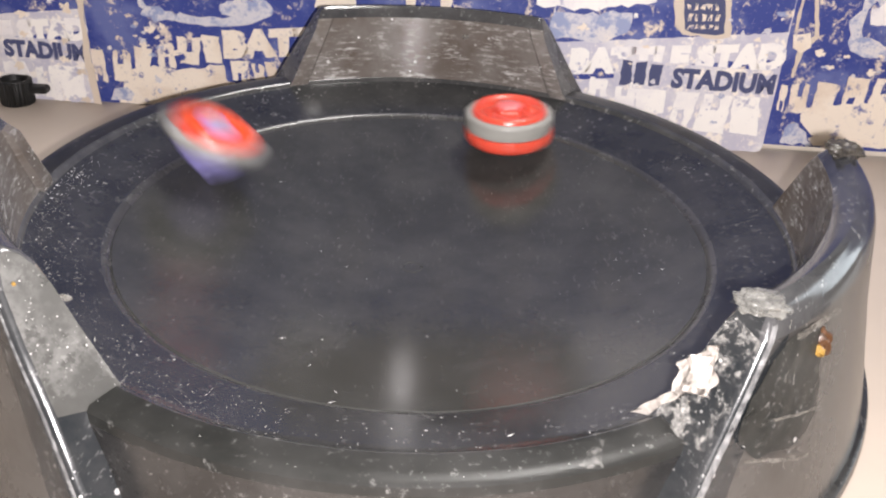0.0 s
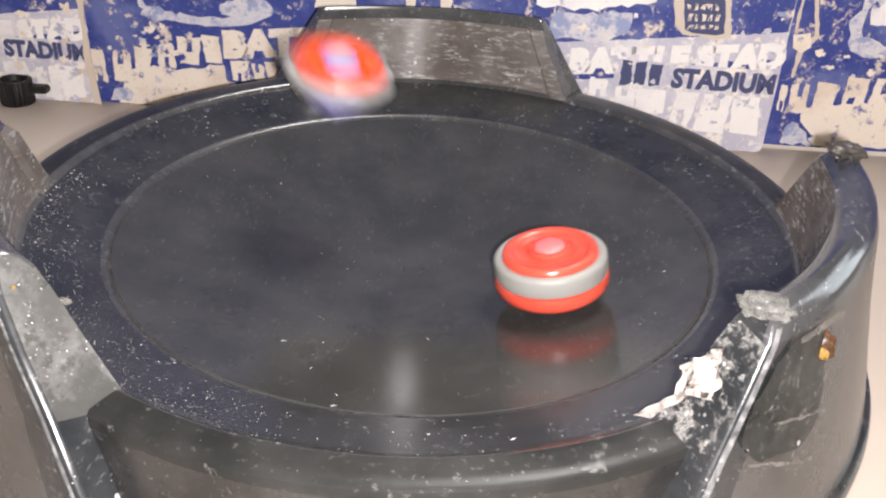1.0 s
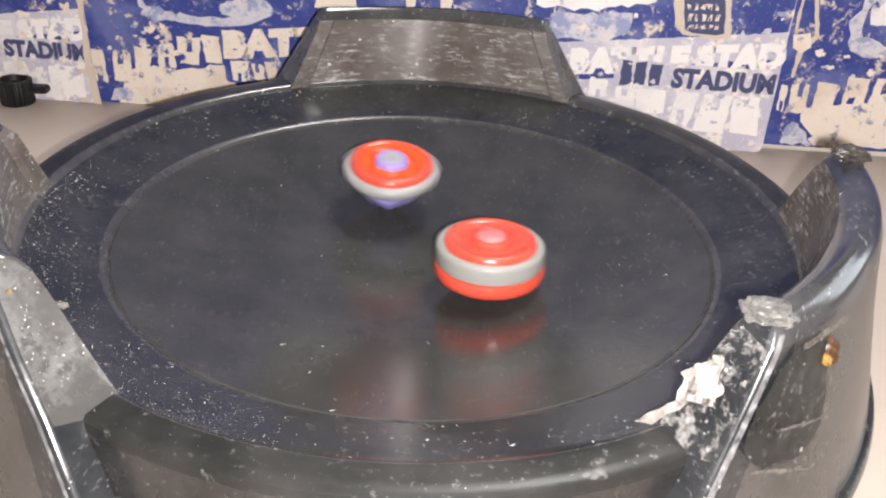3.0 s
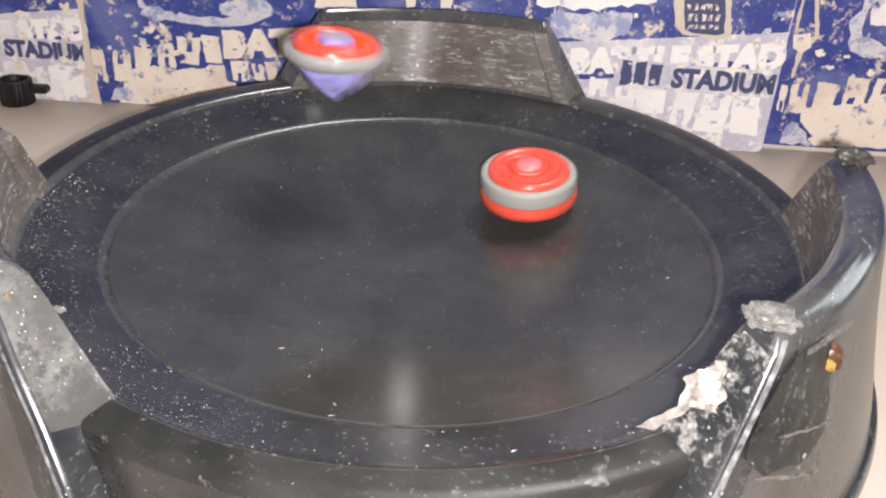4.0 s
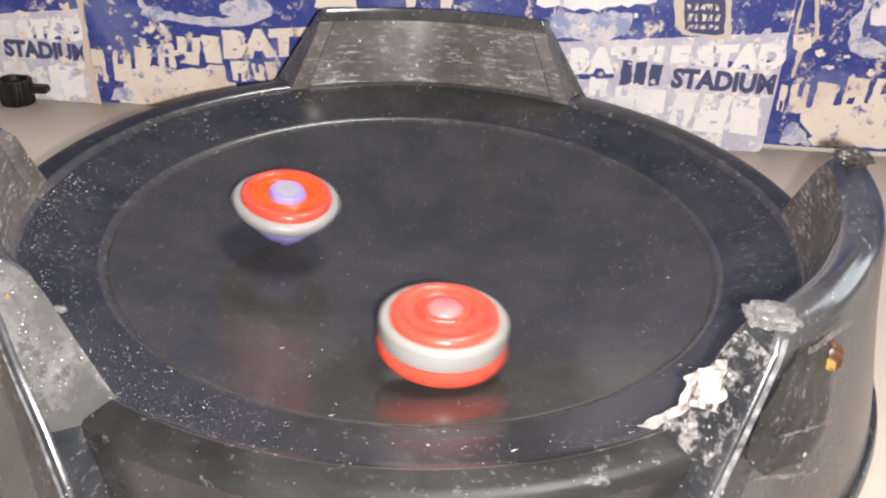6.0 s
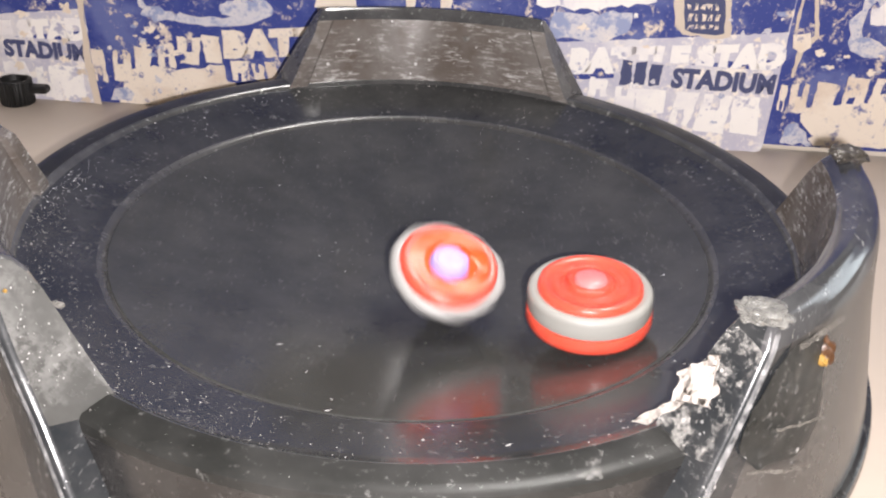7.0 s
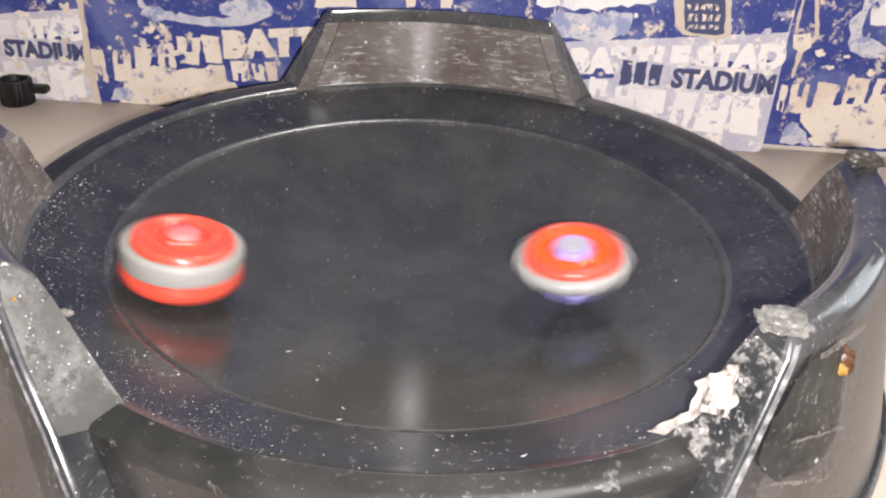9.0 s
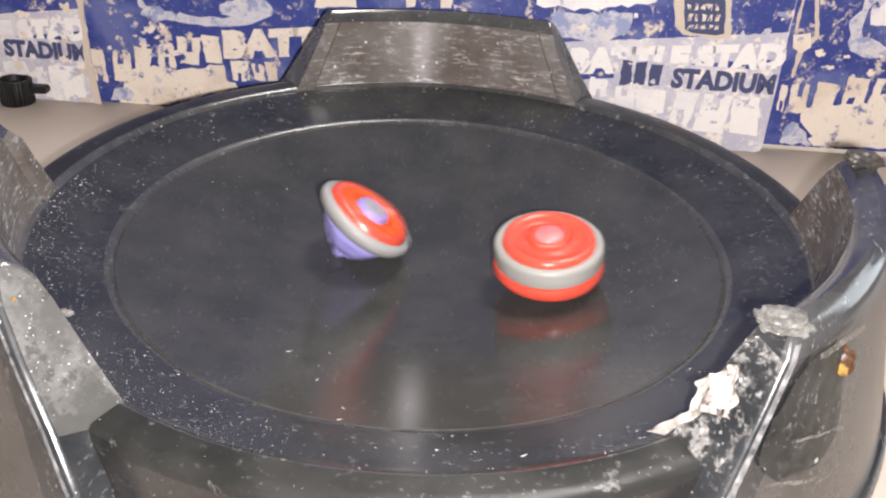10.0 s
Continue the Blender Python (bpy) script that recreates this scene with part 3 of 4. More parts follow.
def lettering(text, s0, s1, z0, z1, mat, parent, bold=0.0, rise=0.0, y=-0.0006, wobble=0.0007):
    """Printed words fitted between s0..s1 and z0..z1."""
    cu = bpy.data.curves.new("lettering", "FONT")
    cu.body, cu.size, cu.extrude, cu.offset = text, 1.0, 0.0, bold
    cu.resolution_u = 3
    tmp = new("lettering_curve", cu)
    me = bpy.data.meshes.new_from_object(tmp.evaluated_get(bpy.context.evaluated_depsgraph_get()))
    bpy.data.objects.remove(tmp)
    xs = [v.co.x for v in me.vertices]
    ys = [v.co.y for v in me.vertices]
    bm = bmesh.new()
    bm.from_mesh(me)
    bpy.data.meshes.remove(me)
    for v in bm.verts:
        u, w = (v.co.x - min(xs)) / (max(xs) - min(xs)), (v.co.y - min(ys)) / (max(ys) - min(ys))
        v.co = Vector((s0 + (s1 - s0) * u, y, z0 + (z1 - z0) * w + rise * u))
    bmesh.ops.subdivide_edges(bm, edges=[e for e in bm.edges if e.is_boundary and e.calc_length() > 0.0025], cuts=3)
    for v in bm.verts:
        w = noise.noise_vector(Vector((v.co.x * 420, v.co.z * 420, s0 * 90)))
        v.co += Vector((w.x, 0, w.y)) * wobble
    for f in bm.faces:
        if f.normal.y > 0:
            f.normal_flip()
    solid = bmesh.ops.extrude_face_region(bm, geom=list(bm.faces))
    for v in solid["geom"]:
        if isinstance(v, bmesh.types.BMVert):
            v.co.y += 0.0004
    return part("lettering", bm, mat, parent, smooth=False)


def blocks(s0, s1, z0, z1, count, mat, parent, seed, rise=0.0, y=-0.0006, cut=None):
    """Chunky plain shapes in place of a name."""
    rnd = random.Random(seed)
    w = (s1 - s0) / count
    for i in range(count):
        a, b = s0 + i * w + 0.0008, s0 + (i + 1) * w - 0.0010
        lift = rise * (i + 0.5) / count
        j = lambda: rnd.uniform(-0.12, 0.12) * w
        lo, hi = z0 + lift, z1 + lift
        lean = rnd.uniform(-0.25, 0.25) * w
        pts = [(a + j(), lo + j()), (b + j(), lo + j()), (b + lean + j(), hi + j()), (a + lean + j(), hi + j())]
        mid, tall, slot = (a + b) / 2, hi - lo, 0.13 * w
        notch = cut % 3 if cut is not None else i % 3 if count > 3 else 2
        if notch == 0:
            pts[1:1] = [(mid - slot, lo), (mid - slot, lo + 0.42 * tall), (mid + slot, lo + 0.42 * tall), (mid + slot, lo)]
        elif notch == 1:
            pts[3:3] = [(mid + lean + slot, hi), (mid + lean * 0.5 + slot, hi - 0.5 * tall), (mid + lean * 0.5 - slot, hi - 0.5 * tall), (mid + lean - slot, hi)]
        part("print_block", outline_mesh(ragged(pts, 0.002, 0.0011, seed + i), y, y + 0.0004), mat, parent, smooth=False)


def shape(points, mat, parent, seed, amount=0.0012, y=-0.0003, step=0.004):
    part("print_patch", outline_mesh(ragged(points, step, amount, seed), y, y + 0.0004), mat, parent, smooth=False)


def oval(cx, cz, rx, rz, n=24):
    return [(cx + rx * math.cos(2 * math.pi * i / n), cz + rz * math.sin(2 * math.pi * i / n)) for i in range(n)]


def worn_spots(parent, s0, s1, z0, z1, count, mats, seed, y, size=(0.002, 0.009)):
    """Ragged rubbed spots scattered over a print."""
    rnd = random.Random(seed)
    for i in range(count):
        cx, cz, r = rnd.uniform(s0, s1), rnd.uniform(z0, z1), rnd.uniform(*size)
        flat = rnd.uniform(0.35, 1.0)
        pts = []
        for k in range(22):
            a = 2 * math.pi * k / 22
            q = r * (0.75 + 0.7 * noise.noise(Vector((math.cos(a) * 1.6 + i * 3.1, math.sin(a) * 1.6, seed))) + rnd.uniform(-0.16, 0.16))
            pts.append((cx + q * math.cos(a), max(cz + q * flat * math.sin(a), 0.0)))
        yy = y - 0.00008 * i
        part("rubbed_spot", outline_mesh(pts, yy, yy + 0.0003), rnd.choice(mats), parent, smooth=False)


def card(label, points, lift, mat, seed, amount=0.0004):
    c = tagged(new("packaging_card"), label, "cardboard", "packaging cards behind the stadium")
    c.matrix_world = card_pose(lift)
    part("sheet", outline_mesh(ragged(points, 0.006, amount, seed), 0.0, 0.0016), mat, c, smooth=False)
    return c


def small_print_card(s1, lift, k, z_off, seed, label, bar_tops):
    """The pale card with the dark line of words; s1 is its outer edge, k its size."""
    f = lambda s, z: (s1 + (s - 0.2195) * k, z * k + z_off)
    c = card(label, [f(0.075, 0.0), f(0.2150, 0.0), f(0.2185, 0.0012), f(0.2195, 0.0045), f(0.2195, 0.26), f(0.075, 0.26)], lift, PALE, seed)
    def at(a, b, z0, z1):
        return (f(a, 0)[0], f(b, 0)[0], f(0, z0)[1], f(0, z1)[1])
    shape([f(0.076, 0.064), f(0.15, 0.072), f(0.2190, 0.080), f(0.2190, 0.258), f(0.076, 0.258)], BLUE, c, seed + 1)
    shape([f(0.080, 0.040), f(0.128, 0.044), f(0.219, 0.058), f(0.219, 0.064), f(0.14, 0.053), f(0.080, 0.046)], BLUE, c, seed + 3, 0.002, -0.0004)
    lettering("BATTLE STAD", *at(0.0881, 0.2211, 0.0438, 0.0614), WHITE, c, 0.085, 0.0126 * k)
    shape([f(0.117, 0.0385), f(0.2190, 0.0375), f(0.2190, 0.0550), f(0.117, 0.0565)], PALE, c, seed + 2, 0.0006, -0.0008)
    blocks(*at(0.1206, 0.1470, 0.0405, 0.0553), 3, NAVY, c, seed, 0.0, -0.0012)
    lettering("STADIUM", *at(0.1535, 0.2180, 0.0400, 0.0535), NAVY, c, 0.05, 0.0, -0.0012, 0.0003)
    bars([at(*row) for row in bar_tops], WHITE, c, seed + 5)
    return c


def bars(rows, mat, parent, seed, y=-0.0006):
    """Heavy plain shapes of their own sizes in place of a name; rows are s0, s1, z0, z1."""
    for i, row in enumerate(rows):
        blocks(*row, 1, mat, parent, seed + 3 * i, 0.0, y, i)


def build_cards():
    # unseen upper and right-hand stretches of card, added for the plastic to mirror
    back = card("blue printed packaging card with worn cream letters", [(-0.2290, 0.0), (0.0990, 0.0), (0.0990, 0.27), (-0.2290, 0.27)], 0.0, BLUE, 3)
    bars(((-0.2303, -0.2180, 0.0152, 0.0363), (-0.2167, -0.2026, 0.0175, 0.0381), (-0.2002, -0.1874, 0.0235, 0.0403), (-0.1831, -0.1703, 0.0282, 0.0449), (-0.1689, -0.1532, 0.0305, 0.0490), (-0.1523, -0.1393, 0.0324, 0.0527)), CREAM, back, 21, -0.0010)
    lettering("BATTLE", -0.1379, -0.0460, 0.0365, 0.0556, CREAM, back, 0.085, 0.0099, -0.0010)
    shape([(-0.2139, -0.0000), (-0.2076, 0.0174), (-0.1995, 0.0251), (-0.1760, 0.0276), (-0.1566, 0.0282), (-0.1377, 0.0335), (-0.1366, 0.0187), (-0.1828, 0.0015)], RUBBED, back, 5, 0.003)
    shape([(-0.2059, 0.0006), (-0.1998, 0.0079), (-0.1776, 0.0124), (-0.1459, 0.0180), (-0.1303, 0.0207), (-0.1305, 0.0168), (-0.1829, 0.0007)], CREAM, back, 6, 0.003, -0.0004)
    shape([(-0.2200, 0.0019), (-0.2149, 0.0096), (-0.2058, 0.0127), (-0.2017, 0.0078), (-0.2056, 0.0022)], CLOUD, back, 12, 0.003, -0.0005)
    bars(((-0.1340, -0.1220, 0.0217, 0.0350), (-0.1198, -0.1106, 0.0226, 0.0347), (-0.1097, -0.1013, 0.0241, 0.0366)), RUBBED, back, 33)
    shape(oval(-0.1478, 0.0710, 0.0447, 0.0132), CLOUD, back, 7, 0.003, -0.0003)
    shape(oval(-0.1503, 0.0723, 0.0373, 0.0091), BLUE, back, 8, 0.003, -0.0008)
    shape(oval(-0.1230, 0.0704, 0.0141, 0.0066), CLOUD, back, 9, 0.003, -0.0012)
    shape(oval(-0.1795, 0.0637, 0.0113, 0.0044), CLOUD, back, 13, 0.003, -0.0012)
    shape([(-0.0759, 0.0743), (-0.0497, 0.0768), (-0.0496, 0.0895), (-0.0755, 0.0879)], CREAM, back, 10)
    shape([(-0.0172, 0.0782), (-0.0118, 0.0793), (-0.0122, 0.0920), (-0.0182, 0.0916)], CREAM, back, 14, 0.002)
    shape([(0.0043, 0.0797), (0.0114, 0.0809), (0.0108, 0.0934), (0.0030, 0.0929)], CREAM, back, 15, 0.002)
    far = card("blue printed packaging card with cream letters and a white edge", [(0.2140, 0.0030), (0.6000, 0.0060), (0.6000, 0.27), (0.2140, 0.27)], -0.004, BLUE, 14)
    bars(((0.2244, 0.2307, 0.0266, 0.0443), (0.2317, 0.2447, 0.0263, 0.0469), (0.2467, 0.2606, 0.0290, 0.0477), (0.2621, 0.2784, 0.0307, 0.0512), (0.2795, 0.2947, 0.0332, 0.0531)), RUBBED, far, 44, -0.0010)
    shape([(0.2414, 0.0209), (0.2415, 0.0294), (0.2586, 0.0331), (0.3170, 0.0398), (0.3261, 0.0102), (0.2577, 0.0079)], RUBBED, far, 15, 0.002)
    shape([(0.2502, 0.0089), (0.2625, 0.0178), (0.3219, 0.0241), (0.3266, 0.0086), (0.2549, 0.0044)], CREAM, far, 16, 0.002, -0.0005)
    shape([(0.2331, 0.0034), (0.2332, 0.0155), (0.2400, 0.0207), (0.2471, 0.0126), (0.2535, 0.0043)], CLOUD, far, 17, 0.003, -0.0005)
    shape([(0.2598, 0.0689), (0.2579, 0.0866), (0.2606, 0.1040), (0.2794, 0.1086), (0.2924, 0.0640), (0.2750, 0.0642)], CLOUD, far, 18, 0.004)
    shape([(0.2674, 0.0766), (0.2643, 0.0905), (0.2682, 0.0984), (0.2842, 0.0919), (0.2897, 0.0732)], BLUE, far, 20, 0.004, -0.0008)
    shape([(0.2685, 0.0852), (0.2680, 0.0956), (0.2807, 0.1039), (0.2852, 0.0884)], WHITE, far, 22, 0.003, -0.0012)
    shape([(0.2247, 0.1050), (0.2267, 0.1052), (0.2264, 0.0795), (0.2244, 0.0793)], TAN, far, 19, 0.0012, -0.0008)
    shape([(0.2307, 0.1054), (0.2333, 0.1056), (0.2407, 0.0762), (0.2327, 0.0663), (0.2311, 0.0492), (0.2289, 0.0498), (0.2296, 0.0675), (0.2376, 0.0774)], TAN, far, 21, 0.0012, -0.0008)
    shape([(0.2242, 0.0772), (0.2346, 0.0786), (0.2375, 0.0695), (0.2321, 0.0659), (0.2265, 0.0687)], CREAM, far, 23, 0.0012, -0.0010)
    right = small_print_card(0.2195, 0.0045, 1.0, 0.0, 60, "pale worn packaging card with dark words and a rounded corner",
                             ((0.1020, 0.1153, 0.0309, 0.0422), (0.1175, 0.1318, 0.0222, 0.0426), (0.1338, 0.1513, 0.0220, 0.0421), (0.1554, 0.1708, 0.0155, 0.0405), (0.1723, 0.1918, 0.0134, 0.0400), (0.1949, 0.2136, 0.0121, 0.0391)))
    shape([(0.0694, 0.0682), (0.0767, 0.0829), (0.1028, 0.0832), (0.1244, 0.0868), (0.1223, 0.0733), (0.1051, 0.0656), (0.0873, 0.0665)], CLOUD, right, 71, 0.003, -0.0008)
    shape([(0.0640, 0.0869), (0.0954, 0.0862), (0.1157, 0.0897), (0.1358, 0.0931), (0.1342, 0.1032), (0.0629, 0.0985)], WHITE, right, 75, 0.003, -0.0011)
    shape([(0.1440, 0.1051), (0.1505, 0.0795), (0.1561, 0.0749), (0.1745, 0.0726), (0.1844, 0.0754), (0.1792, 0.1074)], TAN, right, 72, 0.0012, -0.0008)
    shape([(0.1507, 0.1056), (0.1562, 0.0784), (0.1601, 0.0759), (0.1754, 0.0755), (0.1805, 0.0773), (0.1759, 0.1072)], NAVY, right, 76, 0.0012, -0.0011)
    blocks(0.1548, 0.1750, 0.0899, 0.0936, 5, CREAM, right, 73, 0.001, -0.0014)
    blocks(0.1559, 0.1762, 0.0834, 0.0875, 5, CREAM, right, 74, 0.001, -0.0014)
    blocks(0.1571, 0.1775, 0.0785, 0.0810, 5, CREAM, right, 77, 0.001, -0.0014)
    left = small_print_card(-0.2280, 0.0040, 0.88, -0.006, 80, "pale worn packaging card with dark words and a torn edge",
                            ((0.1500, 0.1720, 0.0110, 0.0350), (0.1745, 0.1930, 0.0085, 0.0340), (0.1950, 0.2150, 0.0085, 0.0340)))
    shape([(-0.2310, 0.075), (-0.2300, 0.0500), (-0.2320, 0.0300), (-0.2290, 0.0), (-0.2240, 0.0), (-0.2265, 0.0300), (-0.2275, 0.0600), (-0.2240, 0.0800)], TAN, left, 90, 0.0012, -0.0016)
    worn_spots(back, -0.215, -0.165, 0.036, 0.062, 26, (RUBBED, BLUE, CLOUD), 5, -0.0016, (0.0012, 0.0045))
    worn_spots(back, -0.190, -0.120, 0.006, 0.024, 22, (CREAM, RUBBED, CLOUD, TAN), 9, -0.0034, (0.0012, 0.0045))
    worn_spots(far, 0.240, 0.300, 0.052, 0.068, 22, (RUBBED, BLUE, CLOUD), 6, -0.0016, (0.0012, 0.0045))
    worn_spots(right, 0.090, 0.215, 0.004, 0.105, 26, (PALE, WHITE, CREAM, CLOUD), 7, -0.0018, (0.0012, 0.0045))
    worn_spots(left, -0.290, -0.233, 0.002, 0.075, 18, (PALE, WHITE, CREAM, TAN), 8, -0.0018, (0.0015, 0.005))


build_cards()


# ---- the small cap on the table ----
def build_cap():
    c = tagged(new("ribbed_cap"), "small black ribbed plastic cap on the table", "cap")
    c.matrix_world = pose(-0.2790, 0.2110, TOP)
    ribs = lambda a, r, z: (0.00035 * (1 if math.cos(26 * a) > 0 else -1)) if r > 0.0098 else 0.0
    part("body", revolve([(0.0, 0.0), (0.0100, 0.0), (0.0106, 0.0010), (0.0106, 0.0160), (0.0098, 0.0170), (0.0085, 0.0168), (0.0080, 0.0130), (0.0, 0.0130)], 104, None, ribs), BLACK, c)
    part("lever", box(0.0095, 0.0220, -0.0040, 0.0040, 0.0080, 0.0130, 0.001), BLACK, c)


build_cap()


# ---- what moves ----
def spinning(parts, per_step, sense):
    for p in parts:
        walk(p, [(i / FPS, pose(0, 0, 0, 0, 0, sense * per_step * i)) for i in range(10 * FPS + 1)])


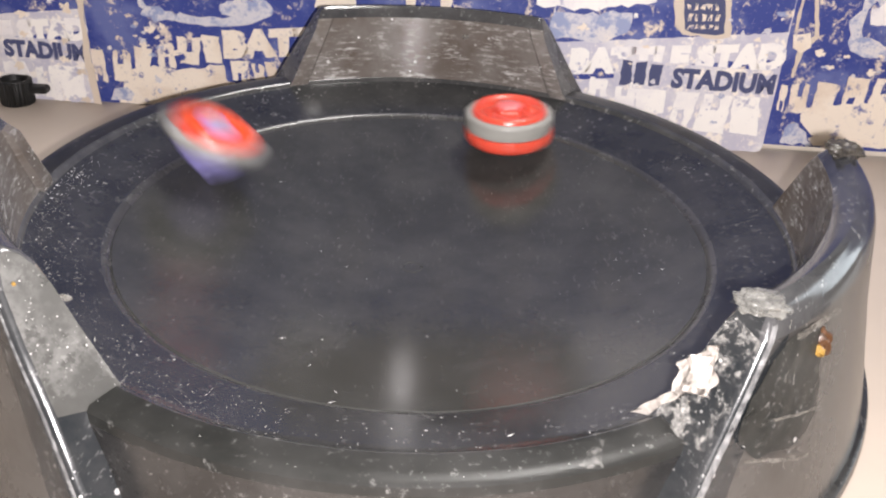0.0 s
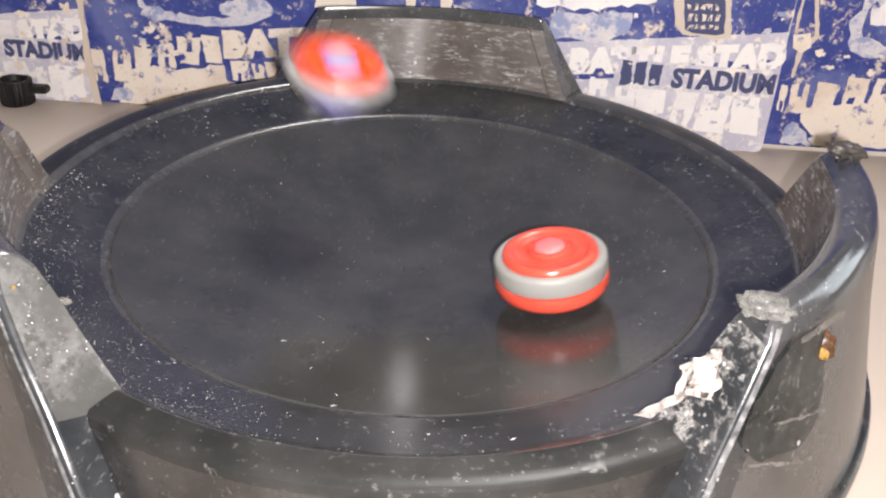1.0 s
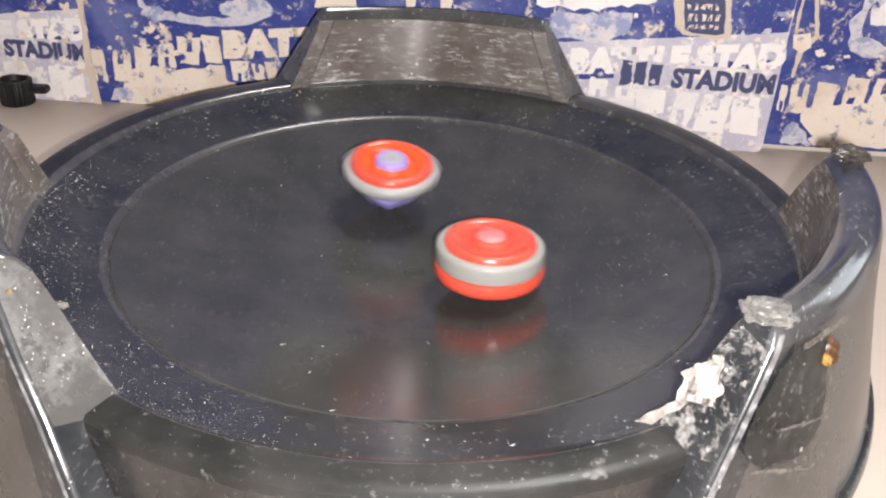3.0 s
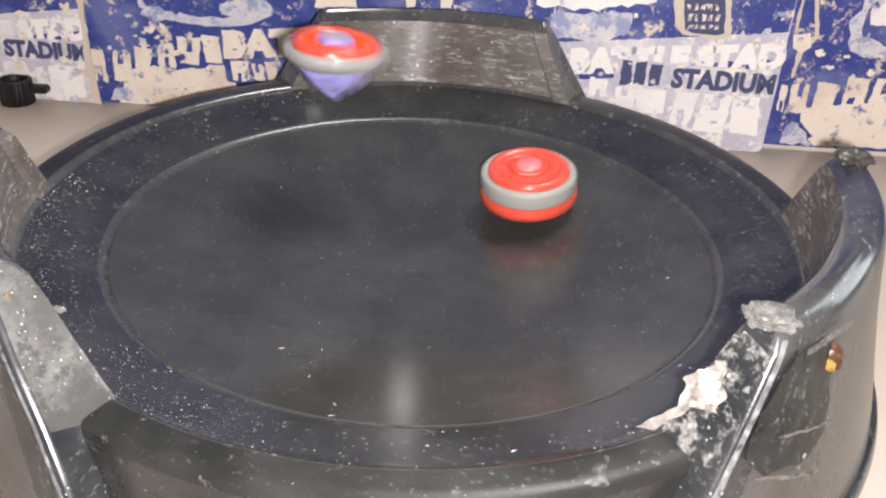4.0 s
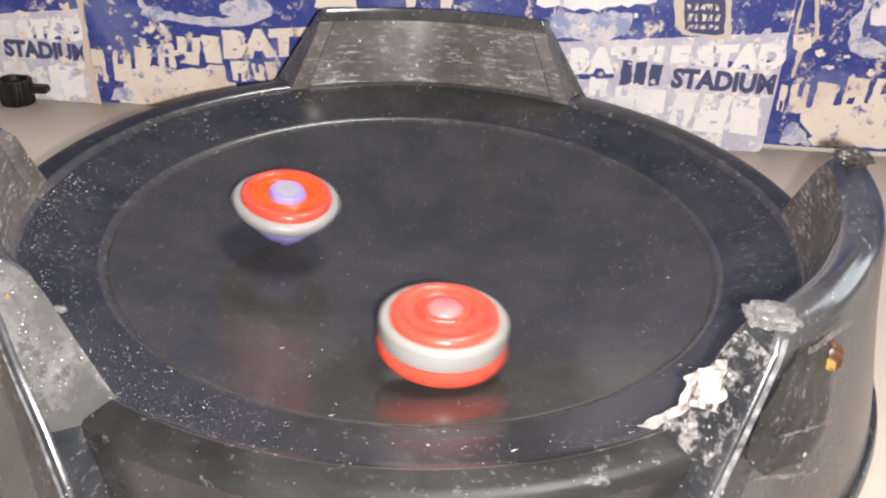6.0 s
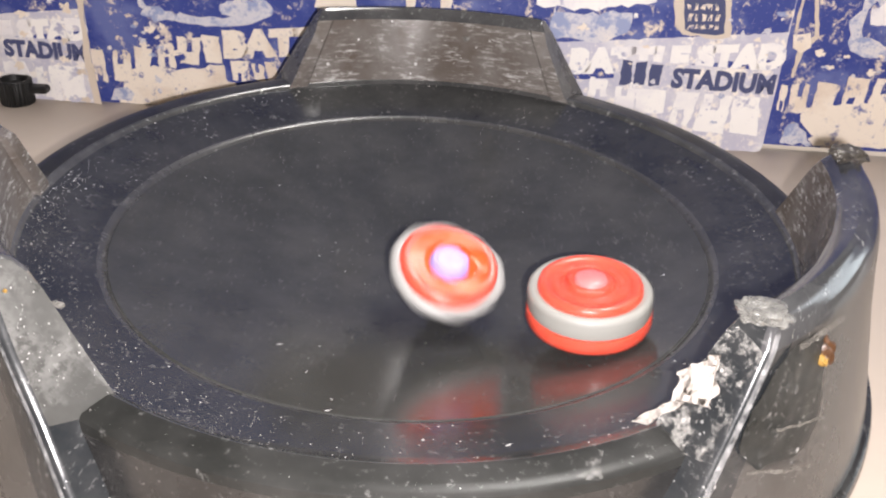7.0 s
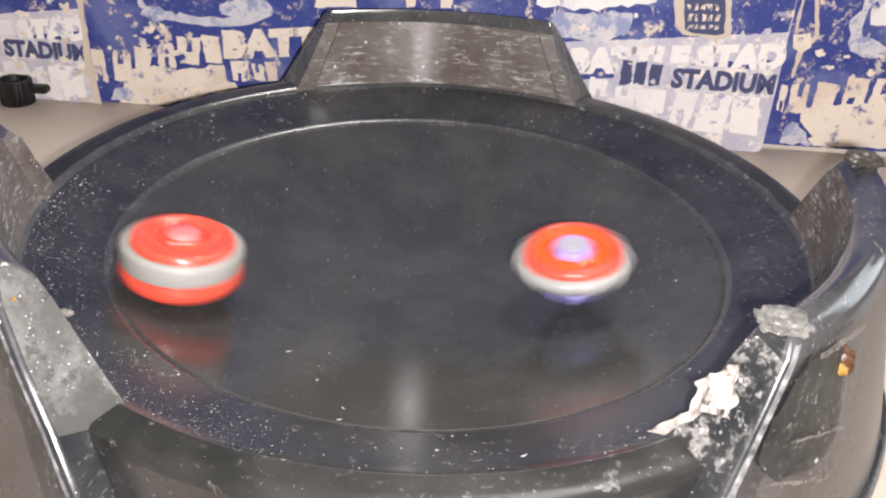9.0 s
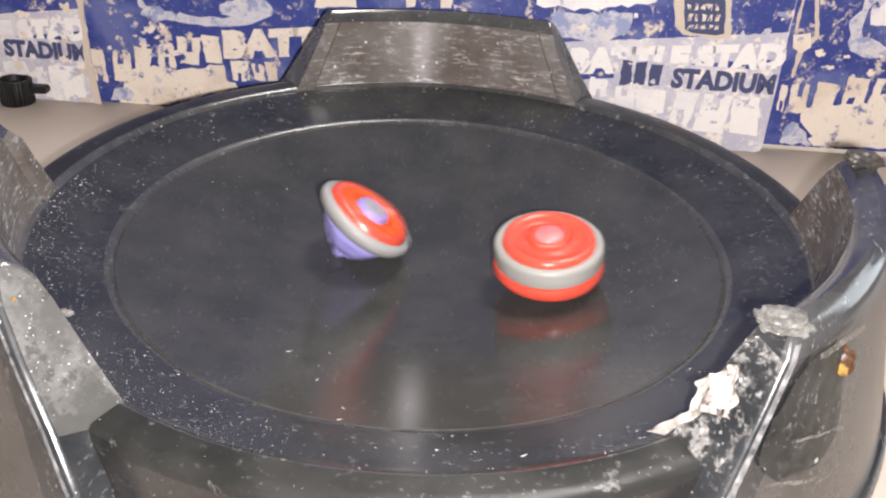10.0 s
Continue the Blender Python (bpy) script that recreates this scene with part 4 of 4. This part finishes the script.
def motions():
    walk(stadium, [
    (0, pose(-0.00043, 0.00169, 0, 0, 0, -0.1)), (0.4, pose(0.0004, 0.0014, 0, 0, 0, -0.06)), (0.5, pose(0.00052, 0.00131, 0, 0, 0, -0.05)),
    (0.8, pose(0.0001, 0.0005, 0, 0, 0, 0)), (1, pose(0, 0, 0, 0, 0, 0)), (1.5, pose(7e-05, -0.00039, 0, 0, 0, -0.08)),
    (1.8, pose(0.0003, -0.0009, 0, 0, 0, -0.1)), (2, pose(0.00056, -0.00166, 0, 0, 0, -0.12)), (2.5, pose(0.00034, -0.00189, 0, 0, 0, -0.2)),
    (2.7, pose(0.00036, -0.002, 0, 0, 0, -0.2)), (3.8, pose(0.0006, -0.0048, 0, 0, 0, -0.3)), (4, pose(0.00069, -0.00507, 0, 0, 0, -0.3)),
    (4.5, pose(0.0003, -0.0043, 0, 0, 0, -0.3)), (5, pose(0.00082, -0.00514, 0, 0, 0, -0.25)), (5.5, pose(0.00089, -0.00526, 0, 0, 0, -0.2)),
    (5.7, pose(0.00085, -0.0052, 0, 0, 0, -0.2)), (6.8, pose(-0.0004, -0.003, 0, 0, 0, -0.3)), (7, pose(-0.00065, -0.00263, 0, 0, 0, -0.34)),
    (7.1, pose(0.0015, -0.004, 0, 0, 0, -0.34)), (7.2, pose(0.004, -0.0068, 0, 0, 0, -0.33)), (7.5, pose(0.00489, -0.00796, 0, 0, 0, -0.31)),
    (7.8, pose(0.0039, -0.0075, 0, 0, 0, -0.36)), (8, pose(0.00349, -0.00719, 0, 0, 0, -0.39)), (8.5, pose(0.00405, -0.00676, 0, 0, 0, -0.38)),
    (9, pose(0.00389, -0.00682, 0, 0, 0, -0.39)), (10, pose(0.00389, -0.0068, 0, 0, 0, -0.39))])
    walk(red_top, [
    (0, pose(0.0467, 0.1053, -0.006, 2, -2.4)), (0.1, pose(0.0283, 0.1047, -0.008, 2, -1.2)), (0.2, pose(0.0098, 0.0861, -0.0135, 2, 0)),
    (0.3, pose(-0.0112, 0.0658, -0.0175, 3, 1.5)), (0.4, pose(-0.0174, 0.0372, -0.0212, 3, 0.1)), (0.5, pose(-0.0123, 0.0055, -0.023, 4, -2)),
    (0.6, pose(0.0009, -0.0147, -0.023, 4, -3.9)), (0.7, pose(0.0177, -0.0295, -0.0216, 4, -5.2)), (0.8, pose(0.039, -0.032, -0.0199, 4, -7.9)),
    (0.9, pose(0.0546, -0.032, -0.0178, 4, -9.2)), (1, pose(0.0625, -0.0304, -0.0168, -1, -9.8)), (1.1, pose(0.0673, -0.0171, -0.0168, -1, -9.1)),
    (1.2, pose(0.0598, -0.0057, -0.0185, -4, -5.6)), (1.3, pose(0.0479, -0.0026, -0.0203, -4, -3.7)), (1.4, pose(0.0285, 0.0003, -0.0223, -4, -1.2)),
    (1.5, pose(0.0127, -0.0088, -0.0231, -4, 0)), (1.6, pose(-0.0016, -0.0168, -0.023, -4, 1.1)), (1.7, pose(-0.0128, -0.0318, -0.0218, -3, 2.1)),
    (1.8, pose(-0.0183, -0.0367, -0.0212, -2, 2.6)), (1.9, pose(-0.0348, -0.0555, -0.0177, -2, 3.2)), (2, pose(-0.0388, -0.0643, -0.016, -3, 4.6)),
    (2.1, pose(-0.0321, -0.055, -0.0181, -3, 3)), (2.2, pose(-0.0188, -0.0416, -0.0208, -3, 4.6)), (2.3, pose(-0.0141, -0.0269, -0.0221, -3, 6)),
    (2.4, pose(-0.0103, -0.0365, -0.0216, -2, 7.7)), (2.5, pose(0.001, -0.043, -0.021, -2, 5.8)), (2.6, pose(0.0058, -0.0304, -0.0221, -2, 5.4)),
    (2.7, pose(0.0081, -0.0074, -0.0231, -1, 5.2)), (3.2, pose(0.0455, -0.0218, -0.0202, -1, -2.6)), (3.8, pose(0.0158, 0.0328, -0.0212, 6, 2.6)),
    (3.9, pose(0.0355, 0.0448, -0.0182, 7, -1.7)), (4, pose(0.0557, 0.0507, -0.0151, 6, -4.1)), (4.1, pose(0.0575, 0.0546, -0.0143, 6, -5.2)),
    (4.2, pose(0.0528, 0.0593, -0.0141, 6, -6.7)), (4.3, pose(0.0447, 0.0604, -0.0151, 6, -6.2)), (4.4, pose(0.0368, 0.0548, -0.0168, 6, -6.6)),
    (4.5, pose(0.0306, 0.0358, -0.0199, 5, -9.1)), (4.6, pose(0.0313, 0.0237, -0.021, 5, -9.1)), (4.7, pose(0.0287, 0.0035, -0.022, -1, -8)),
    (4.8, pose(0.0155, 0.0316, -0.0213, -1, -8)), (4.9, pose(-0.0033, 0.0302, -0.0217, -1, -7.6)), (5, pose(-0.018, 0.0168, -0.0223, -2, -6.5)),
    (5.1, pose(-0.0397, 0.0108, -0.0206, -2, -3.9)), (5.2, pose(-0.0632, 0.0104, -0.0175, -4, -1.2)), (5.3, pose(-0.0695, -0.0086, -0.0165, -4, 0.5)),
    (5.4, pose(-0.0627, -0.0364, -0.0167, -3, 2.4)), (5.5, pose(-0.0497, -0.0564, -0.0163, -3, 3.5)), (5.6, pose(-0.0359, -0.0637, -0.017, -2, 2.4)),
    (5.7, pose(-0.0207, -0.0676, -0.0176, -1, 3.1)), (6.2, pose(0.0316, -0.096, -0.0108, 0, -0.7)), (6.8, pose(0.0692, -0.1044, -0.003, 2, -3.6)),
    (6.9, pose(0.0721, -0.0803, -0.0082, 2, -3.5)), (7, pose(0.0718, -0.0642, -0.0112, 2, -3.3)), (7.1, pose(0.1202, -0.0646, 0.0009, -1, -17.3)),
    (7.2, pose(0.1518, -0.0061, 0.0057, -2, -14)), (7.3, pose(0.1512, 0.021, 0.0064, -2, -10.5)), (7.4, pose(0.1398, 0.0244, 0.0029, 3, -6.7)),
    (7.5, pose(0.1255, 0.0466, 0.0007, 0, -2.4)), (7.6, pose(0.1076, 0.0713, -0.0008, 3, -3.7)), (7.7, pose(0.0828, 0.0897, -0.0022, 1, -2.8)),
    (7.8, pose(0.0577, 0.0988, -0.0044, 1, -4.1)), (7.9, pose(0.0331, 0.097, -0.0077, 1, -3.5)), (8, pose(0.008, 0.0907, -0.0105, 1, -1.8)),
    (8.1, pose(-0.0303, 0.0726, -0.0132, 0, 0.7)), (8.2, pose(-0.0468, 0.0401, -0.0169, -3, 2.1)), (8.3, pose(-0.0506, 0.0126, -0.0187, -3, 2.7)),
    (8.4, pose(-0.0463, -0.0122, -0.0198, -3, 1.7)), (8.5, pose(-0.0382, -0.0287, -0.0203, -2, 2.2)), (8.6, pose(-0.0281, -0.037, -0.0206, -2, 1.5)),
    (8.7, pose(-0.0859, -0.044, -0.0107, -4, 6.4)), (8.8, pose(-0.1072, -0.043, -0.005, -6, 8.2)), (8.9, pose(-0.1059, -0.0481, -0.0049, -6, 7.3)),
    (9, pose(-0.0923, -0.0519, -0.0083, -3, 7.2)), (9.1, pose(-0.0739, -0.0537, -0.0122, -2, 9.4)), (9.2, pose(-0.0481, -0.0496, -0.0173, -2, 8.1)),
    (9.3, pose(-0.0292, -0.0356, -0.0208, -1, 7.3)), (9.4, pose(-0.0193, -0.0237, -0.0223, 0, 6.4)), (9.5, pose(-0.0049, -0.0323, -0.0223, 5, 7.3)),
    (9.6, pose(0.0099, -0.03, -0.0225, 5, 1.2)), (9.7, pose(0.0212, -0.0209, -0.0226, 5, -0.6)), (9.8, pose(0.0299, -0.0103, -0.0223, 5, -2.3)),
    (9.9, pose(0.0499, -0.0111, -0.0204, 6, -4.8)), (10, pose(0.0613, -0.0132, -0.0188, 7, -4.8))])
    walk(violet_top, [
    (0, pose(-0.1092, 0.0502, -0.0046, -2, 18.0)), (0.1, pose(-0.0461, 0.0059, -0.0205, 0, 12)), (0.2, pose(0.0176, 0.0236, -0.0041, 0, 3.4)),
    (0.3, pose(0.0682, 0.0499, -0.0138, 0, 15.3)), (0.4, pose(0.0935, 0.0495, 0.0227, 0, 1.6)), (0.5, pose(0.0968, 0.0551, -0.0071, 5, 6.5)),
    (0.6, pose(0.0403, 0.0232, 0.0618, 0, 7)), (0.7, pose(-0.0127, -0.0124, 0.074, 8, 1.9)), (0.8, pose(-0.0706, -0.0227, -0.0066, 22, 9.8)),
    (0.9, pose(-0.0543, -0.0128, 0.0682, 0, 5.5)), (1, pose(-0.0400, 0.0262, 0.0408, 10, 9.6)), (1.1, pose(-0.0199, 0.032, -0.0021, 15, 2.3)),
    (1.2, pose(-0.0072, 0.0454, 0.0342, 0, 4.1)), (1.3, pose(0.0055, 0.0594, -0.0095, 12, 5.2)), (1.4, pose(0.0208, 0.0741, 0.0053, 0, 2.1)),
    (1.5, pose(0.0347, 0.0617, -0.0165, 8, 2.2)), (1.6, pose(0.0306, 0.072, -0.002, 4, 6.3)), (1.7, pose(0.0179, 0.0592, -0.018, 5, 8.2)),
    (1.8, pose(-0.004, 0.0229, -0.0226, 16, 10.8)), (1.9, pose(0.0055, 0.037, -0.0078, 10, 4.2)), (2, pose(0.003, 0.0587, 0.0069, 15, 2.4)),
    (2.1, pose(-0.0035, 0.0597, -0.0034, 18, 2.9)), (2.2, pose(-0.0173, 0.0651, 0.0036, 8, 1.9)), (2.3, pose(-0.0218, 0.0537, -0.0185, 12, 2.3)),
    (2.4, pose(-0.0178, 0.0449, -0.02, 22, 5.9)), (2.5, pose(-0.0018, 0.0463, -0.02, 17, 4.8)), (2.6, pose(0.0121, 0.0709, -0.0159, 11, -1.1)),
    (2.7, pose(0.0135, 0.067, -0.0166, 11, -1.2)), (3.2, pose(-0.0313, 0.0418, -0.0192, 6, 4.9)), (3.8, pose(0.002, 0.0114, 0.0038, 6, -4.1)),
    (3.9, pose(-0.0173, 0.0264, -0.0216, 0, -2.7)), (4, pose(-0.0429, 0.0493, 0.041, 0, 3.8)), (4.1, pose(-0.0596, 0.0615, 0.0045, 0, 4.8)),
    (4.2, pose(-0.0445, 0.0459, 0.0165, 0, 2)), (4.3, pose(-0.0213, 0.0369, -0.0204, 0, 5.2)), (4.4, pose(0.0023, 0.0121, 0.0091, 2, 12.2)),
    (4.5, pose(0.034, -0.0392, -0.0202, 2, 5)), (4.6, pose(0.0443, -0.0355, -0.0195, 3, 8.9)), (4.7, pose(0.0424, -0.0405, -0.0113, 5, 3.3)),
    (4.8, pose(0.0445, -0.0553, -0.0174, 8, -4.6)), (4.9, pose(0.0343, -0.0585, -0.0181, 8, -3.7)), (5, pose(0.0183, -0.0403, -0.0212, 3, -2.3)),
    (5.1, pose(0.0261, -0.0423, -0.0206, 3, -3)), (5.2, pose(0.0464, -0.0364, -0.0193, 0, -9.4)), (5.3, pose(0.0413, -0.0097, -0.0211, 0, -7)),
    (5.4, pose(0.0289, 0.0084, -0.022, 0, -4.1)), (5.5, pose(0.0007, 0.0037, -0.0233, -2, -2)), (5.6, pose(-0.0247, 0.0107, -0.022, -2, -0.2)),
    (5.7, pose(-0.0386, 0.0014, -0.0211, 0, 1)), (6.2, pose(-0.0659, 0.0192, -0.0168, 8, 9.6)), (6.8, pose(-0.0353, 0.0431, -0.0189, 19, 16.8)),
    (6.9, pose(-0.0148, 0.0063, -0.0228, 23, 21.4)), (7, pose(0.0112, -0.0354, -0.0189, 19, 12.0)), (7.1, pose(-0.0162, -0.0751, -0.0027, 28, 22)),
    (7.2, pose(-0.0563, -0.0745, 0.0072, 30, 19.2)), (7.3, pose(-0.0932, -0.0631, 0.0056, 31, 19.6)), (7.4, pose(-0.119, -0.0472, 0.0096, 32, 14.9)),
    (7.5, pose(-0.1326, -0.0352, 0.017, 28, 13.8)), (7.6, pose(-0.1178, -0.033, 0.0151, 22, -2)), (7.7, pose(-0.1062, -0.0208, 0.0197, 10, 10.9)),
    (7.8, pose(-0.0876, -0.0049, 0.0026, 13, 17.5)), (7.9, pose(-0.0542, 0.0044, 0.0022, 13, 8)), (8, pose(-0.0259, 0.0343, -0.0197, 18, 3.7)),
    (8.1, pose(0.0449, 0.0401, -0.0181, 22, -8.2)), (8.2, pose(0.0883, 0.0502, -0.0093, 25, -10.3)), (8.3, pose(0.1083, 0.0324, -0.0066, 28, -14)),
    (8.4, pose(0.1027, 0.013, -0.0098, 27, -20.5)), (8.5, pose(0.073, -0.0011, -0.0169, 16, -21)), (8.6, pose(0.0356, -0.0222, -0.0217, 0, -17.1)),
    (8.7, pose(0.0754, -0.0277, -0.0159, 6, -21.4)), (8.8, pose(0.0895, -0.0457, -0.0115, 0, -8.4)), (8.9, pose(0.0903, -0.0423, -0.0117, 8, -8.5)),
    (9, pose(0.0703, -0.0326, -0.0166, 4, -6.6)), (9.1, pose(0.0454, -0.0267, -0.0204, 0, -10.3)), (9.2, pose(0.0073, -0.0072, -0.0234, -6, 4.2)),
    (9.3, pose(-0.0211, 0.0108, -0.022, -4, 14.9)), (9.4, pose(-0.0356, 0.0232, -0.02, 13, 22.7)), (9.5, pose(-0.0352, 0.0439, -0.0148, 20, 17.0)),
    (9.6, pose(-0.031, 0.058, -0.016, 9, 12.5)), (9.7, pose(-0.0185, 0.0479, -0.0186, 7, 3)), (9.8, pose(0.0046, 0.0255, -0.022, 18, -21.6)),
    (9.9, pose(-0.0175, 0.0154, -0.022, 22, 8)), (10, pose(-0.0361, 0.0054, -0.0209, -5, 35.4))])
    spinning(red_parts, 77.0, 1)
    spinning(violet_parts, 71.0, 1)


motions()
